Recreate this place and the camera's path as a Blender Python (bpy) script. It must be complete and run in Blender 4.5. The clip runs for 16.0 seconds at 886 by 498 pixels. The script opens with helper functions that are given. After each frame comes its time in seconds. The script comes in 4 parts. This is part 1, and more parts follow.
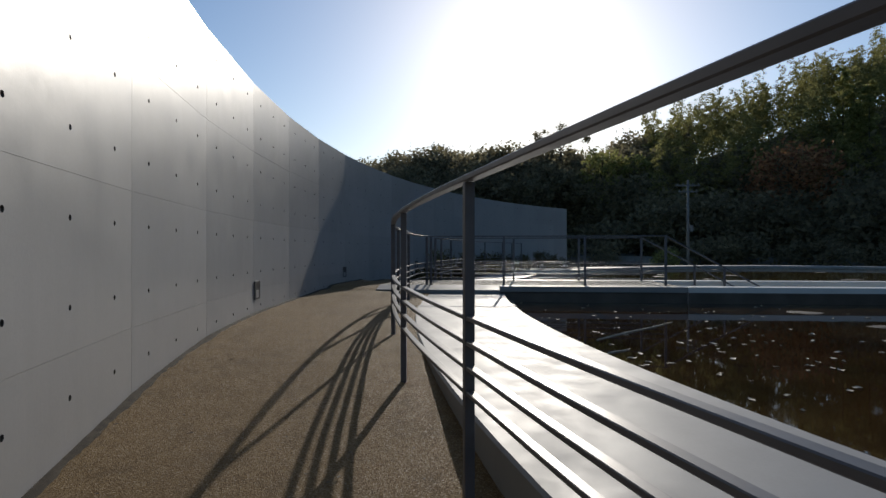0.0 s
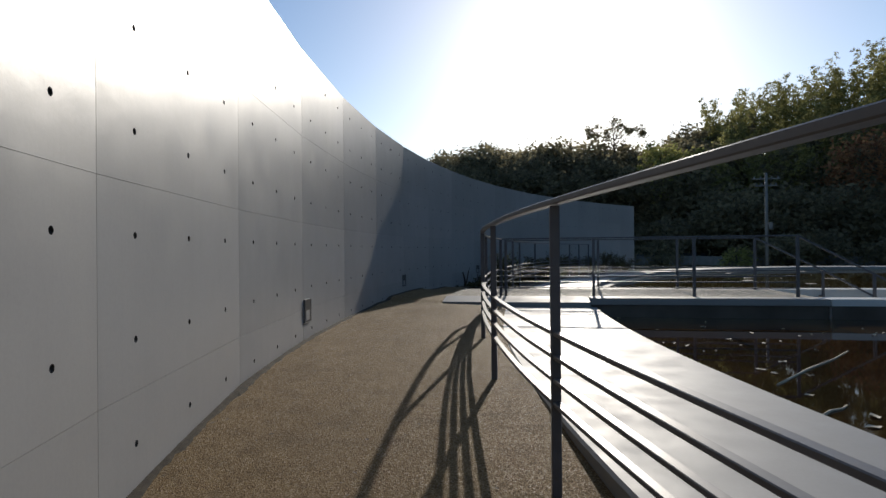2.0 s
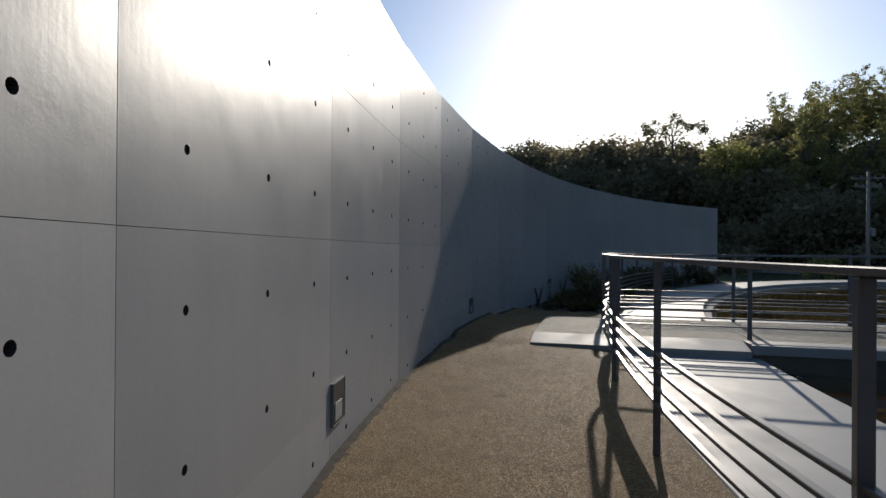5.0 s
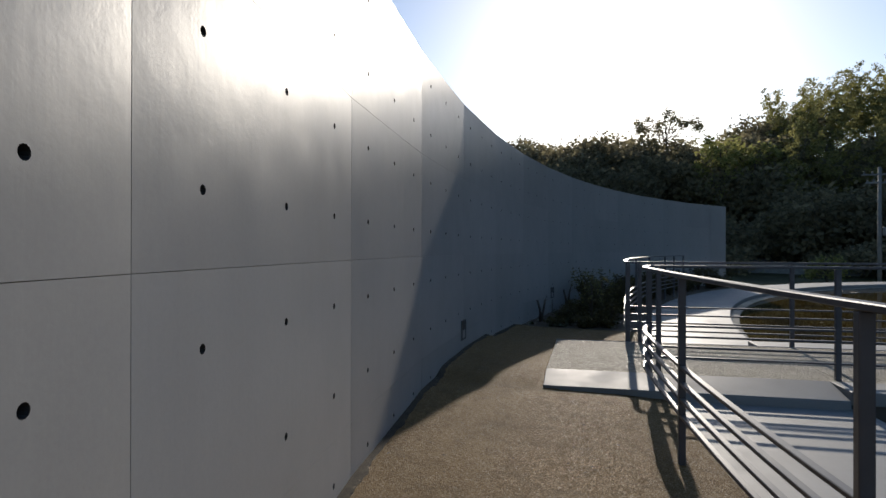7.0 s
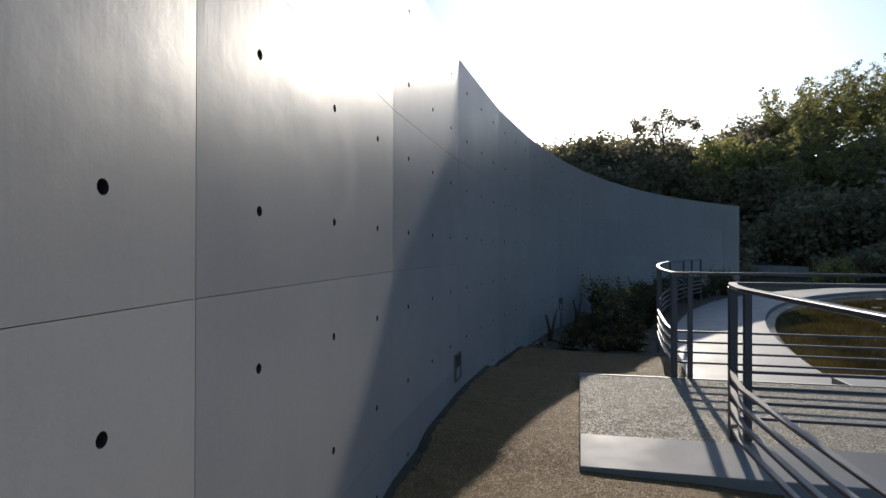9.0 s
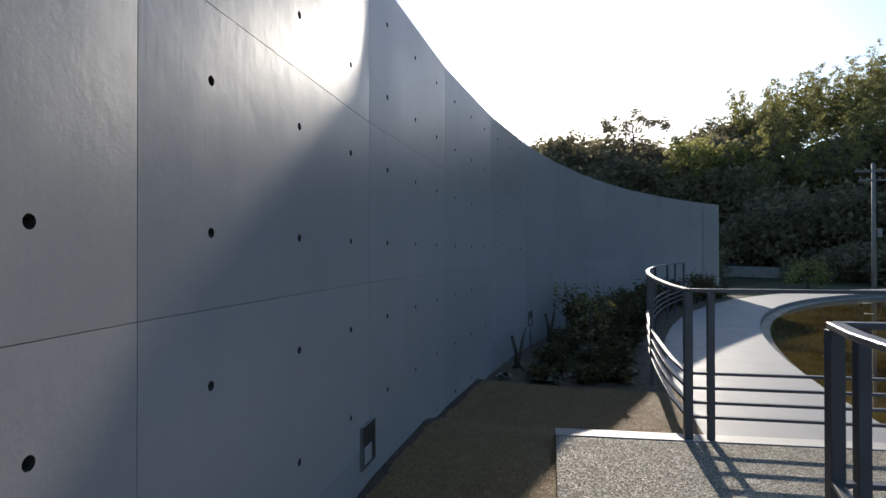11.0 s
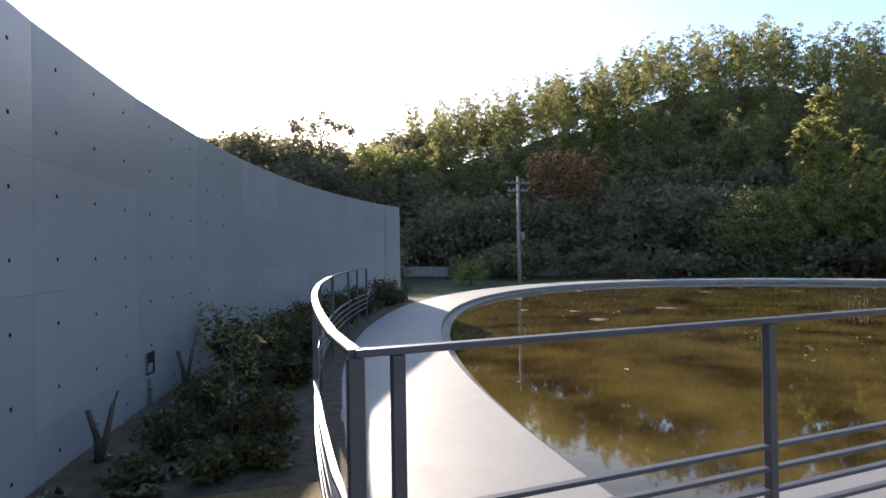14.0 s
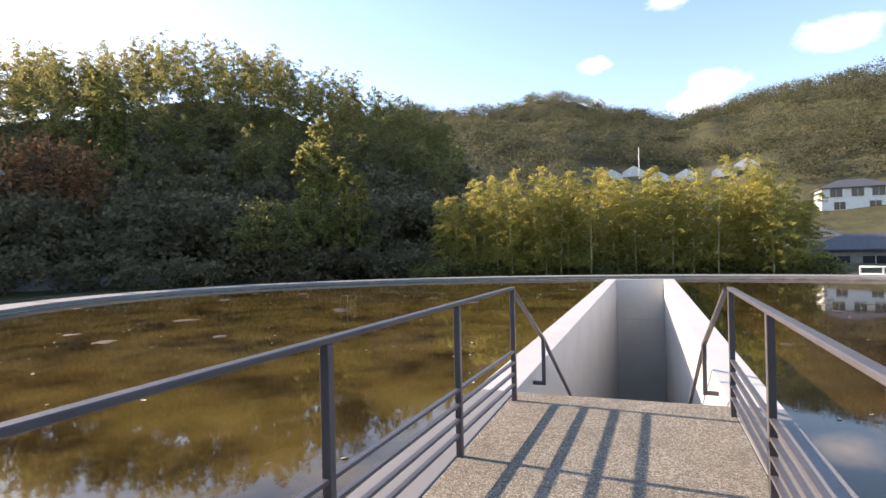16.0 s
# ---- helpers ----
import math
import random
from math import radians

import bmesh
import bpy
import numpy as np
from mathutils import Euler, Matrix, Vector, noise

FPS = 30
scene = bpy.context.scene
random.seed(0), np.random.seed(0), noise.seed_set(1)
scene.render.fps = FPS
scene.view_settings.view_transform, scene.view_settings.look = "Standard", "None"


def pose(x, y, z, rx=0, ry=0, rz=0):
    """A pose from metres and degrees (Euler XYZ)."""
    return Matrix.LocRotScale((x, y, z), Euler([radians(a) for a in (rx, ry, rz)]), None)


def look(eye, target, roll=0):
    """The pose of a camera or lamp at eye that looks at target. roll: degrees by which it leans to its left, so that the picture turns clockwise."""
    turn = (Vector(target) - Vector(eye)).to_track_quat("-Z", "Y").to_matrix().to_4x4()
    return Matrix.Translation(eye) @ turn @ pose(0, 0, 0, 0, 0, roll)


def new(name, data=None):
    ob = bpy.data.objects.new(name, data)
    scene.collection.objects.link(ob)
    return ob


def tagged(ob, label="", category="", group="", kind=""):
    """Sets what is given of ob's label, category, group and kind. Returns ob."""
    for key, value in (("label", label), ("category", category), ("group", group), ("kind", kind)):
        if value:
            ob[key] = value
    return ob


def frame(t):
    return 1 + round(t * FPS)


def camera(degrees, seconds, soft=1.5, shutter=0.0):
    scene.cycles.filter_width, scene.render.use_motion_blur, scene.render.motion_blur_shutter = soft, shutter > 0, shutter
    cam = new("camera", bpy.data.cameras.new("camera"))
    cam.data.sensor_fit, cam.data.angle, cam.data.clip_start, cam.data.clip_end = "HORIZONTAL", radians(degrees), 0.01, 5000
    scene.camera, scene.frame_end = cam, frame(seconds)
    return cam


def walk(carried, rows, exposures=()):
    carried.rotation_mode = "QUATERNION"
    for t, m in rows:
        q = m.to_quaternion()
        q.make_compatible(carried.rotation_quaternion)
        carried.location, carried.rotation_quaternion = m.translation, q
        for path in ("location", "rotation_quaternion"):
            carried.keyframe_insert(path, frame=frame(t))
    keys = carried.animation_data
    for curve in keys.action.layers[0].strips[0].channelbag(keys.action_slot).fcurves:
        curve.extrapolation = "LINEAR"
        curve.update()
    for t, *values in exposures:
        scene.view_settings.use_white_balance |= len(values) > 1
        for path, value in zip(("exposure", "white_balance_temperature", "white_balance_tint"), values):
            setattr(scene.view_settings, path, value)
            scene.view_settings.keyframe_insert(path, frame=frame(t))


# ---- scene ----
cam = camera(77.4, 16.0)
PATH = [
    (0, (0.617, 2.343, 0.882), (0.367, 4.328, 0.886), 0.0),
    (0.5, (0.462, 2.691, 0.887), (0.275, 4.682, 0.893), -0.2),
    (1, (0.177, 3.127, 0.866), (-0.085, 5.109, 0.871), -0.1),
    (1.5, (-0.022, 3.516, 0.905), (-0.334, 5.492, 0.913), -0.1),
    (2, (-0.16, 3.917, 0.966), (-0.569, 5.875, 0.973), -0.5),
    (2.5, (-0.402, 4.312, 1.014), (-0.873, 6.256, 1.021), -0.3),
    (3, (-0.558, 4.692, 1.018), (-1.049, 6.63, 1.03), -0.3),
    (3.5, (-0.75, 5.111, 1.065), (-1.277, 7.04, 1.072), -0.3),
    (4, (-0.971, 5.539, 1.129), (-1.521, 7.462, 1.133), 0.4),
    (6.5, (-1.644, 7.772, 1.297), (-2.179, 9.699, 1.301), 0.1),
    (7, (-1.73, 8.173, 1.326), (-2.245, 10.105, 1.33), 0.1),
    (7.5, (-1.78, 8.582, 1.36), (-2.284, 10.518, 1.365), -0.1),
    (8, (-1.922, 9.015, 1.372), (-2.424, 10.95, 1.376), 0.2),
    (10.5, (-2.22, 11.206, 1.42), (-2.663, 13.156, 1.437), -0.5),
    (11, (-2.176, 11.644, 1.436), (-2.566, 13.605, 1.449), -0.1),
    (11.5, (-2.149, 12.108, 1.427), (-2.477, 14.081, 1.443), -0.6),
    (12, (-2.141, 12.533, 1.433), (-2.364, 14.521, 1.447), -0.4),
    (12.5, (-2.047, 12.929, 1.438), (-2.157, 14.926, 1.455), -0.7),
    (13, (-2.009, 13.325, 1.433), (-1.908, 15.322, 1.446), -0.4),
    (13.5, (-1.851, 13.64, 1.424), (-1.426, 15.594, 1.439), -0.5),
    (14, (-1.607, 13.898, 1.504), (-0.928, 15.779, 1.516), -0.9),
    (14.5, (-1.458, 14.12, 1.509), (-0.438, 15.84, 1.524), -0.9),
    (15, (-1.357, 14.332, 1.52), (0.097, 15.705, 1.521), -1.1),
    (15.5, (-1.238, 14.371, 1.518), (0.444, 15.453, 1.522), -1.2),
    (16, (-1.269, 14.438, 1.528), (0.575, 15.212, 1.534), -1.3),
]
EXPOSURES = [(0.0, -0.56, 6200, 10), (0.5, -0.36, 6200, 10), (1.5, -0.26, 6250, 10), (2.2, -0.4, 6250, 10), (3.0, -0.52, 6300, 11), (4.0, -0.45, 6300, 11), (7.0, -0.2, 6400, 11), (9.0, 0.1, 6400, 11), (10.5, 0.3, 6400, 11), (11.5, 0.6, 6400, 12),
             (12.5, 1.0, 6600, 13), (13.5, 1.2, 6900, 15), (14.5, 1.4, 7100, 19), (16.0, 1.46, 7500, 23)]
walk(cam, [(t, look(eye, target, roll)) for t, eye, target, roll in PATH], EXPOSURES)

# ---- world and sun ----
SUN_AZ, SUN_EL = radians(2.1), radians(21.6)
world = bpy.data.worlds.new("sky")
scene.world = world
world.use_nodes = True
wn, wl = world.node_tree.nodes, world.node_tree.links
wn.clear()
sky = wn.new("ShaderNodeTexSky")
sky.sky_type, sky.sun_disc = "NISHITA", False
sky.sun_elevation, sky.sun_rotation = SUN_EL, SUN_AZ
sky.air_density, sky.dust_density, sky.ozone_density = 1.0, 0.5, 1.6
bg = wn.new("ShaderNodeBackground")
bg.inputs["Strength"].default_value = 0.15
wout = wn.new("ShaderNodeOutputWorld")
sat = wn.new("ShaderNodeHueSaturation")
sat.inputs["Saturation"].default_value = 1.12
wl.new(sky.outputs[0], sat.inputs["Color"])
wco = wn.new("ShaderNodeTexCoord")
way = wn.new("ShaderNodeVectorMath")
way.operation = "NORMALIZE"
wl.new(wco.outputs["Generated"], way.inputs[0])
flat = wn.new("ShaderNodeMapping")
flat.inputs["Scale"].default_value = (1.0, 1.0, 1.9)
wl.new(way.outputs[0], flat.inputs["Vector"])


def sky_math(op, a, b):
    m = wn.new("ShaderNodeMath")
    m.operation = op
    for k, v in enumerate((a, b)):
        if isinstance(v, (int, float)):
            m.inputs[k].default_value = v
        else:
            wl.new(v, m.inputs[k])
    return m.outputs[0]


# small fair-weather clouds: azimuth, height and breadth in degrees
puffs = 0.0
for az, el, size in ((94.0, 14.8, 3.7), (92.0, 13.0, 3.6), (89.7, 22.4, 2.6), (83.2, 17.6, 2.3), (78.6, 13.6, 4.2), (82.5, 13.4, 2.6), (103.0, 17.0, 4.2),
                     (120.0, 24.0, 8.0), (140.0, 16.0, 9.0), (165.0, 30.0, 9.0), (205.0, 20.0, 10.0), (250.0, 28.0, 9.0)):
    a, e = radians(az), radians(el)
    gap = wn.new("ShaderNodeVectorMath")
    gap.operation = "DISTANCE"
    gap.inputs[1].default_value = (math.sin(a) * math.cos(e), math.cos(a) * math.cos(e), math.sin(e) * 1.9)
    wl.new(flat.outputs[0], gap.inputs[0])
    puffs = sky_math("MAXIMUM", puffs, sky_math("SUBTRACT", 1.0, sky_math("DIVIDE", gap.outputs["Value"], radians(size * 0.85))))
cloud = wn.new("ShaderNodeTexNoise")
cloud.inputs["Scale"].default_value, cloud.inputs["Detail"].default_value, cloud.inputs["Roughness"].default_value = 16.0, 6.0, 0.6
wl.new(flat.outputs[0], cloud.inputs["Vector"])
cover = wn.new("ShaderNodeMapRange")
cover.inputs["From Min"].default_value, cover.inputs["From Max"].default_value, cover.inputs["To Max"].default_value = 0.58, 1.3, 0.75
wl.new(sky_math("ADD", sky_math("MULTIPLY", puffs, 0.7), cloud.outputs["Fac"]), cover.inputs[0])
cmix = wn.new("ShaderNodeMix")
cmix.data_type = "RGBA"
cmix.inputs[7].default_value = (7.0, 6.8, 6.6, 1)
wl.new(sky_math("MULTIPLY", cover.outputs[0], sky_math("GREATER_THAN", puffs, 0.0)), cmix.inputs[0])
wl.new(sat.outputs[0], cmix.inputs[6])
wl.new(cmix.outputs[2], bg.inputs["Color"])
wl.new(bg.outputs[0], wout.inputs["Surface"])

sun = new("sun", bpy.data.lights.new("sun", "SUN"))
sun.data.energy, sun.data.angle, sun.data.color = 4.2, radians(0.6), (1.0, 0.9, 0.76)
sun_from = Vector((math.sin(SUN_AZ) * math.cos(SUN_EL), math.cos(SUN_AZ) * math.cos(SUN_EL), math.sin(SUN_EL)))
sun.matrix_world = look(sun_from * 100, (0, 0, 0))


# ---- materials ----
class Mat:
    """A node material with a Principled shader and a few short-cuts."""

    def __init__(self, name, rough=0.7, metal=0.0, spec=0.5):
        self.m = bpy.data.materials.new(name)
        self.m.use_nodes = True
        self.n, self.l = self.m.node_tree.nodes, self.m.node_tree.links
        self.b = self.n["Principled BSDF"]
        self.b.inputs["Roughness"].default_value = rough
        self.b.inputs["Metallic"].default_value = metal
        self.b.inputs["Specular IOR Level"].default_value = spec
        self.co = self.n.new("ShaderNodeTexCoord").outputs["Object"]

    def node(self, kind, **sets):
        nd = self.n.new(kind)
        for k, v in sets.items():
            setattr(nd, k, v)
        return nd

    def coords(self, scale):
        mp = self.n.new("ShaderNodeMapping")
        mp.inputs["Scale"].default_value = scale
        self.l.new(self.co, mp.inputs["Vector"])
        return mp.outputs[0]

    def world_coords(self):
        self.co = self.n.new("ShaderNodeNewGeometry").outputs["Position"]

    def noise(self, scale, detail=4.0, rough=0.55, co=None):
        nz = self.n.new("ShaderNodeTexNoise")
        nz.inputs["Scale"].default_value, nz.inputs["Detail"].default_value = scale, detail
        nz.inputs["Roughness"].default_value = rough
        self.l.new(co or self.co, nz.inputs["Vector"])
        return nz.outputs["Fac"]

    def ramp(self, fac, stops):
        r = self.n.new("ShaderNodeValToRGB")
        el = r.color_ramp.elements
        el[0].position, el[0].color = stops[0][0], (*stops[0][1], 1)
        el[1].position, el[1].color = stops[-1][0], (*stops[-1][1], 1)
        for p, c in stops[1:-1]:
            e = el.new(p)
            e.color = (*c, 1)
        self.l.new(fac, r.inputs[0])
        return r.outputs[0]

    def mix(self, fac, a, b, how="MIX"):
        x = self.n.new("ShaderNodeMix")
        x.data_type, x.blend_type = "RGBA", how
        for sock, v in ((x.inputs[0], fac), (x.inputs[6], a), (x.inputs[7], b)):
            if isinstance(v, (int, float)):
                sock.default_value = v
            elif isinstance(v, tuple):
                sock.default_value = (*v, 1)
            else:
                self.l.new(v, sock)
        return x.outputs[2]

    def value(self, fac, lo, hi, a=0.0, b=1.0):
        r = self.n.new("ShaderNodeMapRange")
        for k, v in zip(("From Min", "From Max", "To Min", "To Max"), (a, b, lo, hi)):
            r.inputs[k].default_value = v
        self.l.new(fac, r.inputs[0])
        return r.outputs[0]

    def colour(self, sock):
        self.l.new(sock, self.b.inputs["Base Color"])

    def roughness(self, sock):
        self.l.new(sock, self.b.inputs["Roughness"])

    def bump(self, height, strength=0.3, dist=0.01, after=None):
        bp = self.n.new("ShaderNodeBump")
        bp.inputs["Strength"].default_value, bp.inputs["Distance"].default_value = strength, dist
        self.l.new(height, bp.inputs["Height"])
        if after:
            self.l.new(after, bp.inputs["Normal"])
        self.l.new(bp.outputs[0], self.b.inputs["Normal"])
        return bp.outputs[0]

    def random(self):
        return self.n.new("ShaderNodeObjectInfo").outputs["Random"]

    def island(self):
        return self.n.new("ShaderNodeNewGeometry").outputs["Random Per Island"]


def concrete(name, dark, light, rough=(0.32, 0.5), streaks=True, bump=0.25, spread=0.06):
    k = Mat(name, 0.45, 0, 0.55)
    k.world_coords()
    big = k.noise(0.7, 5, 0.6)
    col = k.ramp(big, [(0.25, dark), (0.75, light)])
    if streaks:
        st = k.noise(1.0, 5, 0.65, k.coords((7.0, 7.0, 0.5)))
        col = k.mix(k.value(st, 0.0, 0.24, 0.45, 0.8), col, tuple(c * 0.87 for c in dark))
    fine = k.noise(60, 4, 0.7)
    col = k.mix(k.value(fine, 0.0, 0.2, 0.4, 0.8), col, tuple(c * 0.75 for c in dark))
    rnd = k.random()
    tone = k.value(rnd, 1 - spread, 1 + spread)
    hsv = k.n.new("ShaderNodeHueSaturation")
    k.l.new(col, hsv.inputs["Color"])
    k.l.new(tone, hsv.inputs["Value"])
    k.colour(hsv.outputs[0])
    k.roughness(k.value(k.noise(3.0, 5, 0.6), rough[0], rough[1], 0.3, 0.7))
    b0 = k.bump(k.noise(1.6, 2, 0.5), bump * (0.6 if streaks else 0.15), 0.016)
    b1 = k.bump(k.noise(9, 3, 0.5), bump * 0.8, 0.005, b0)
    if streaks:
        b1 = k.bump(k.noise(1.0, 4, 0.6, k.coords((38.0, 38.0, 1.6))), bump * 0.5, 0.002, b1)
    pit = k.node("ShaderNodeTexVoronoi", feature="F1")
    pit.inputs["Scale"].default_value = 6.5
    k.l.new(k.co, pit.inputs["Vector"])
    holes = k.value(pit.outputs["Distance"], 0.0, 1.0, 0.012, 0.03)
    b2 = k.bump(holes, 0.3, 0.0015, b1)
    b3 = k.bump(k.noise(110, 3, 0.6), bump * 0.6, 0.0012, b2)
    if streaks:
        # blistered, pocked patches of laitance
        where = k.value(k.noise(1.3, 4, 0.6), 0.0, 1.0, 0.54, 0.7)
        blister = k.mix(where, (0.5, 0.5, 0.5), k.noise(42, 5, 0.7))
        k.bump(blister, 0.25, 0.003, b3)
    return k.m


M_WALL = concrete("smooth grey formwork concrete", (0.31, 0.308, 0.3), (0.38, 0.378, 0.366), (0.31, 0.41))
M_HOLE = concrete("plugged tie hole concrete", (0.03, 0.028, 0.026), (0.06, 0.056, 0.05), (0.7, 0.9), False)
M_RIM = concrete("pale trowelled concrete", (0.2, 0.2, 0.194), (0.25, 0.25, 0.24), (0.52, 0.68), False, 0.15, 0.03)
M_STAIRWALL = concrete("pale cast concrete", (0.5, 0.49, 0.46), (0.6, 0.59, 0.55), (0.5, 0.7), True, 0.2, 0.02)


def aggregate(name, dark, mid, light, size, bump):
    k = Mat(name, 0.85, 0, 0.35)
    k.world_coords()
    vor = k.node("ShaderNodeTexVoronoi", feature="F1")
    vor.inputs["Scale"].default_value = size
    k.l.new(k.co, vor.inputs["Vector"])
    cell = k.node("ShaderNodeRGBToBW")
    k.l.new(vor.outputs["Color"], cell.inputs[0])
    col = k.ramp(cell.outputs[0], [(0.1, dark), (0.5, mid), (0.9, light)])
    patch = k.noise(0.8, 5, 0.65)
    col = k.mix(k.value(patch, 0.0, 0.5, 0.45, 0.75), col, tuple(c * 0.7 for c in mid))
    stain = k.noise(6, 5, 0.7)
    col = k.mix(k.value(stain, 0.0, 0.55, 0.5, 0.72), col, tuple(c * 0.5 for c in mid))
    damp = k.noise(1.7, 6, 0.7)
    col = k.mix(k.value(damp, 0.0, 0.4, 0.52, 0.66), col, tuple(c * 0.62 for c in mid))
    k.colour(col)
    k.roughness(k.value(cell.outputs[0], 0.95, 0.45, 0.55, 0.9))
    b1 = k.bump(vor.outputs["Distance"], bump, 0.006)
    k.bump(k.noise(size * 0.4, 4, 0.7), bump * 0.7, 0.008, b1)
    return k.m


M_PATH = aggregate("sandy washed gravel", (0.085, 0.051, 0.019), (0.184, 0.116, 0.043), (0.275, 0.183, 0.076), 190, 0.8)
M_DECK = aggregate("exposed aggregate concrete", (0.085, 0.074, 0.053), (0.245, 0.218, 0.165), (0.46, 0.42, 0.34), 125, 0.7)
M_STEP = aggregate("worn aggregate step", (0.14, 0.125, 0.10), (0.29, 0.27, 0.23), (0.40, 0.38, 0.33), 120, 0.5)


def painted_steel():
    k = Mat("dark grey painted steel", 0.4, 0.0, 0.5)
    k.world_coords()
    col = k.ramp(k.noise(5, 5, 0.6), [(0.3, (0.07, 0.068, 0.072)), (0.75, (0.105, 0.102, 0.106))])
    rust = k.noise(35, 5, 0.7)
    col = k.mix(k.value(rust, 0.0, 0.5, 0.66, 0.8), col, (0.16, 0.11, 0.08))
    k.colour(col)
    k.roughness(k.value(k.noise(18, 4, 0.6), 0.3, 0.5))
    k.bump(k.noise(90, 3, 0.6), 0.12, 0.001)
    return k.m


M_STEEL = painted_steel()


def water_mat():
    k = Mat("murky brown pond water", 0.03, 0, 0.5)
    k.b.inputs["IOR"].default_value = 1.33
    k.world_coords()
    murk = k.noise(0.75, 6, 0.62)
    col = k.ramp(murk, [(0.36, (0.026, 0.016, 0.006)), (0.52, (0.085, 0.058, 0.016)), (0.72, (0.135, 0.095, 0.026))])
    # differing reflections put into the colour: dark red-brown south of the bridge, golden north
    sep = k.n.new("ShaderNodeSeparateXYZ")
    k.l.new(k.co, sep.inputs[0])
    south_col = k.ramp(murk, [(0.36, (0.016, 0.008, 0.004)), (0.52, (0.034, 0.017, 0.007)), (0.72, (0.055, 0.03, 0.011))])
    col = k.mix(k.value(sep.outputs["Y"], 1.0, 0.0, 11.5, 15.5), col, south_col)
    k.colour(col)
    k.bump(k.noise(2.2, 3, 0.5), 0.035, 0.02)
    return k.m


M_WATER = water_mat()


def plain(name, a, b, scale=4.0, rough=0.7, metal=0.0, bump=0.2):
    k = Mat(name, rough, metal)
    k.colour(k.ramp(k.noise(scale, 5, 0.6), [(0.3, a), (0.7, b)]))
    k.bump(k.noise(scale * 12, 3, 0.6), bump, 0.004)
    return k.m


def leafy(name, stops, trans=0.35, patch=0.09, shade=0.8, depth=0.35):
    k = Mat(name, 0.6, 0, 0.3)
    col = k.ramp(k.island(), stops)
    k.world_coords()
    big = k.noise(patch, 4, 0.6)
    col = k.mix(k.value(big, 0.0, depth, 0.42, 0.7), col, tuple(c * shade for c in stops[0][1]))
    k.colour(col)
    tr = k.n.new("ShaderNodeBsdfTranslucent")
    k.l.new(col, tr.inputs["Color"])
    mx = k.n.new("ShaderNodeMixShader")
    mx.inputs[0].default_value = trans
    k.l.new(k.b.outputs[0], mx.inputs[1])
    k.l.new(tr.outputs[0], mx.inputs[2])
    k.l.new(mx.outputs[0], k.n["Material Output"].inputs["Surface"])
    return k.m


M_DARKLEAF = leafy("dark evergreen foliage", [(0.0, (0.15, 0.13, 0.08)), (0.6, (0.245, 0.215, 0.125)), (1.0, (0.33, 0.28, 0.16))], 0.66)
M_BAMBOO = leafy("yellow-green bamboo foliage", [(0.0, (0.18, 0.17, 0.065)), (0.5, (0.28, 0.265, 0.095)), (1.0, (0.37, 0.34, 0.125))], 0.7, 0.16, 0.75, 0.45)
M_GOLD = leafy("golden bamboo foliage", [(0.0, (0.33, 0.31, 0.085)), (0.5, (0.44, 0.40, 0.115)), (1.0, (0.53, 0.47, 0.15))], 0.7, 0.25, 0.85, 0.3)
M_RED = leafy("reddish autumn foliage", [(0.0, (0.2, 0.1, 0.05)), (0.5, (0.4, 0.2, 0.1)), (1.0, (0.52, 0.3, 0.14))], 0.68)
M_SHRUB = leafy("glossy shrub leaves", [(0.0, (0.05, 0.044, 0.018)), (0.7, (0.10, 0.085, 0.032)), (0.93, (0.16, 0.135, 0.05)), (1.0, (0.30, 0.27, 0.15))], 0.45)
M_BROADLEAF = plain("glossy grey-green broad leaves", (0.05, 0.06, 0.026), (0.12, 0.125, 0.06), 9, 0.3, 0, 0.3)
M_BARK = plain("grey-brown bark", (0.045, 0.034, 0.022), (0.105, 0.08, 0.056), 6)
M_CULM = plain("pale green bamboo culm", (0.3, 0.29, 0.13), (0.45, 0.43, 0.22), 3, 0.45)


M_WETLEDGE = plain("muddy wet concrete", (0.06, 0.05, 0.03), (0.2, 0.18, 0.13), 2.5, 0.45, 0, 0.5)
M_TWIGLEAF = leafy("sparse yellowing leaves", [(0.0, (0.10, 0.10, 0.04)), (0.5, (0.2, 0.18, 0.06)), (1.0, (0.34, 0.29, 0.10))], 0.4)
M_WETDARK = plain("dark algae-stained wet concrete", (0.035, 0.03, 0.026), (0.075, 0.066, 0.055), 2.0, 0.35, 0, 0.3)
M_TIER = leafy("light green layered foliage", [(0.0, (0.17, 0.18, 0.06)), (0.5, (0.31, 0.31, 0.10)), (1.0, (0.46, 0.43, 0.16))], 0.68)
M_FARLEAF = leafy("olive distant woods", [(0.0, (0.09, 0.10, 0.058)), (0.5, (0.12, 0.125, 0.066)), (1.0, (0.15, 0.145, 0.075))], 0.6, 0.016, 0.5, 0.85)
M_POLE = plain("weathered grey concrete pole", (0.13, 0.125, 0.115), (0.22, 0.21, 0.195), 3)
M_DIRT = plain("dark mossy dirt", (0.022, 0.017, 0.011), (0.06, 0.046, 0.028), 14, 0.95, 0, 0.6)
M_LITTER = plain("dark dry leaf litter", (0.05, 0.035, 0.02), (0.14, 0.10, 0.055), 20)
M_REED = plain("dry brown reed", (0.1, 0.08, 0.045), (0.18, 0.145, 0.08), 6)
M_MIDLEAF = leafy("olive green foliage", [(0.0, (0.10, 0.105, 0.035)), (0.5, (0.2, 0.2, 0.07)), (1.0, (0.36, 0.34, 0.12))], 0.62)
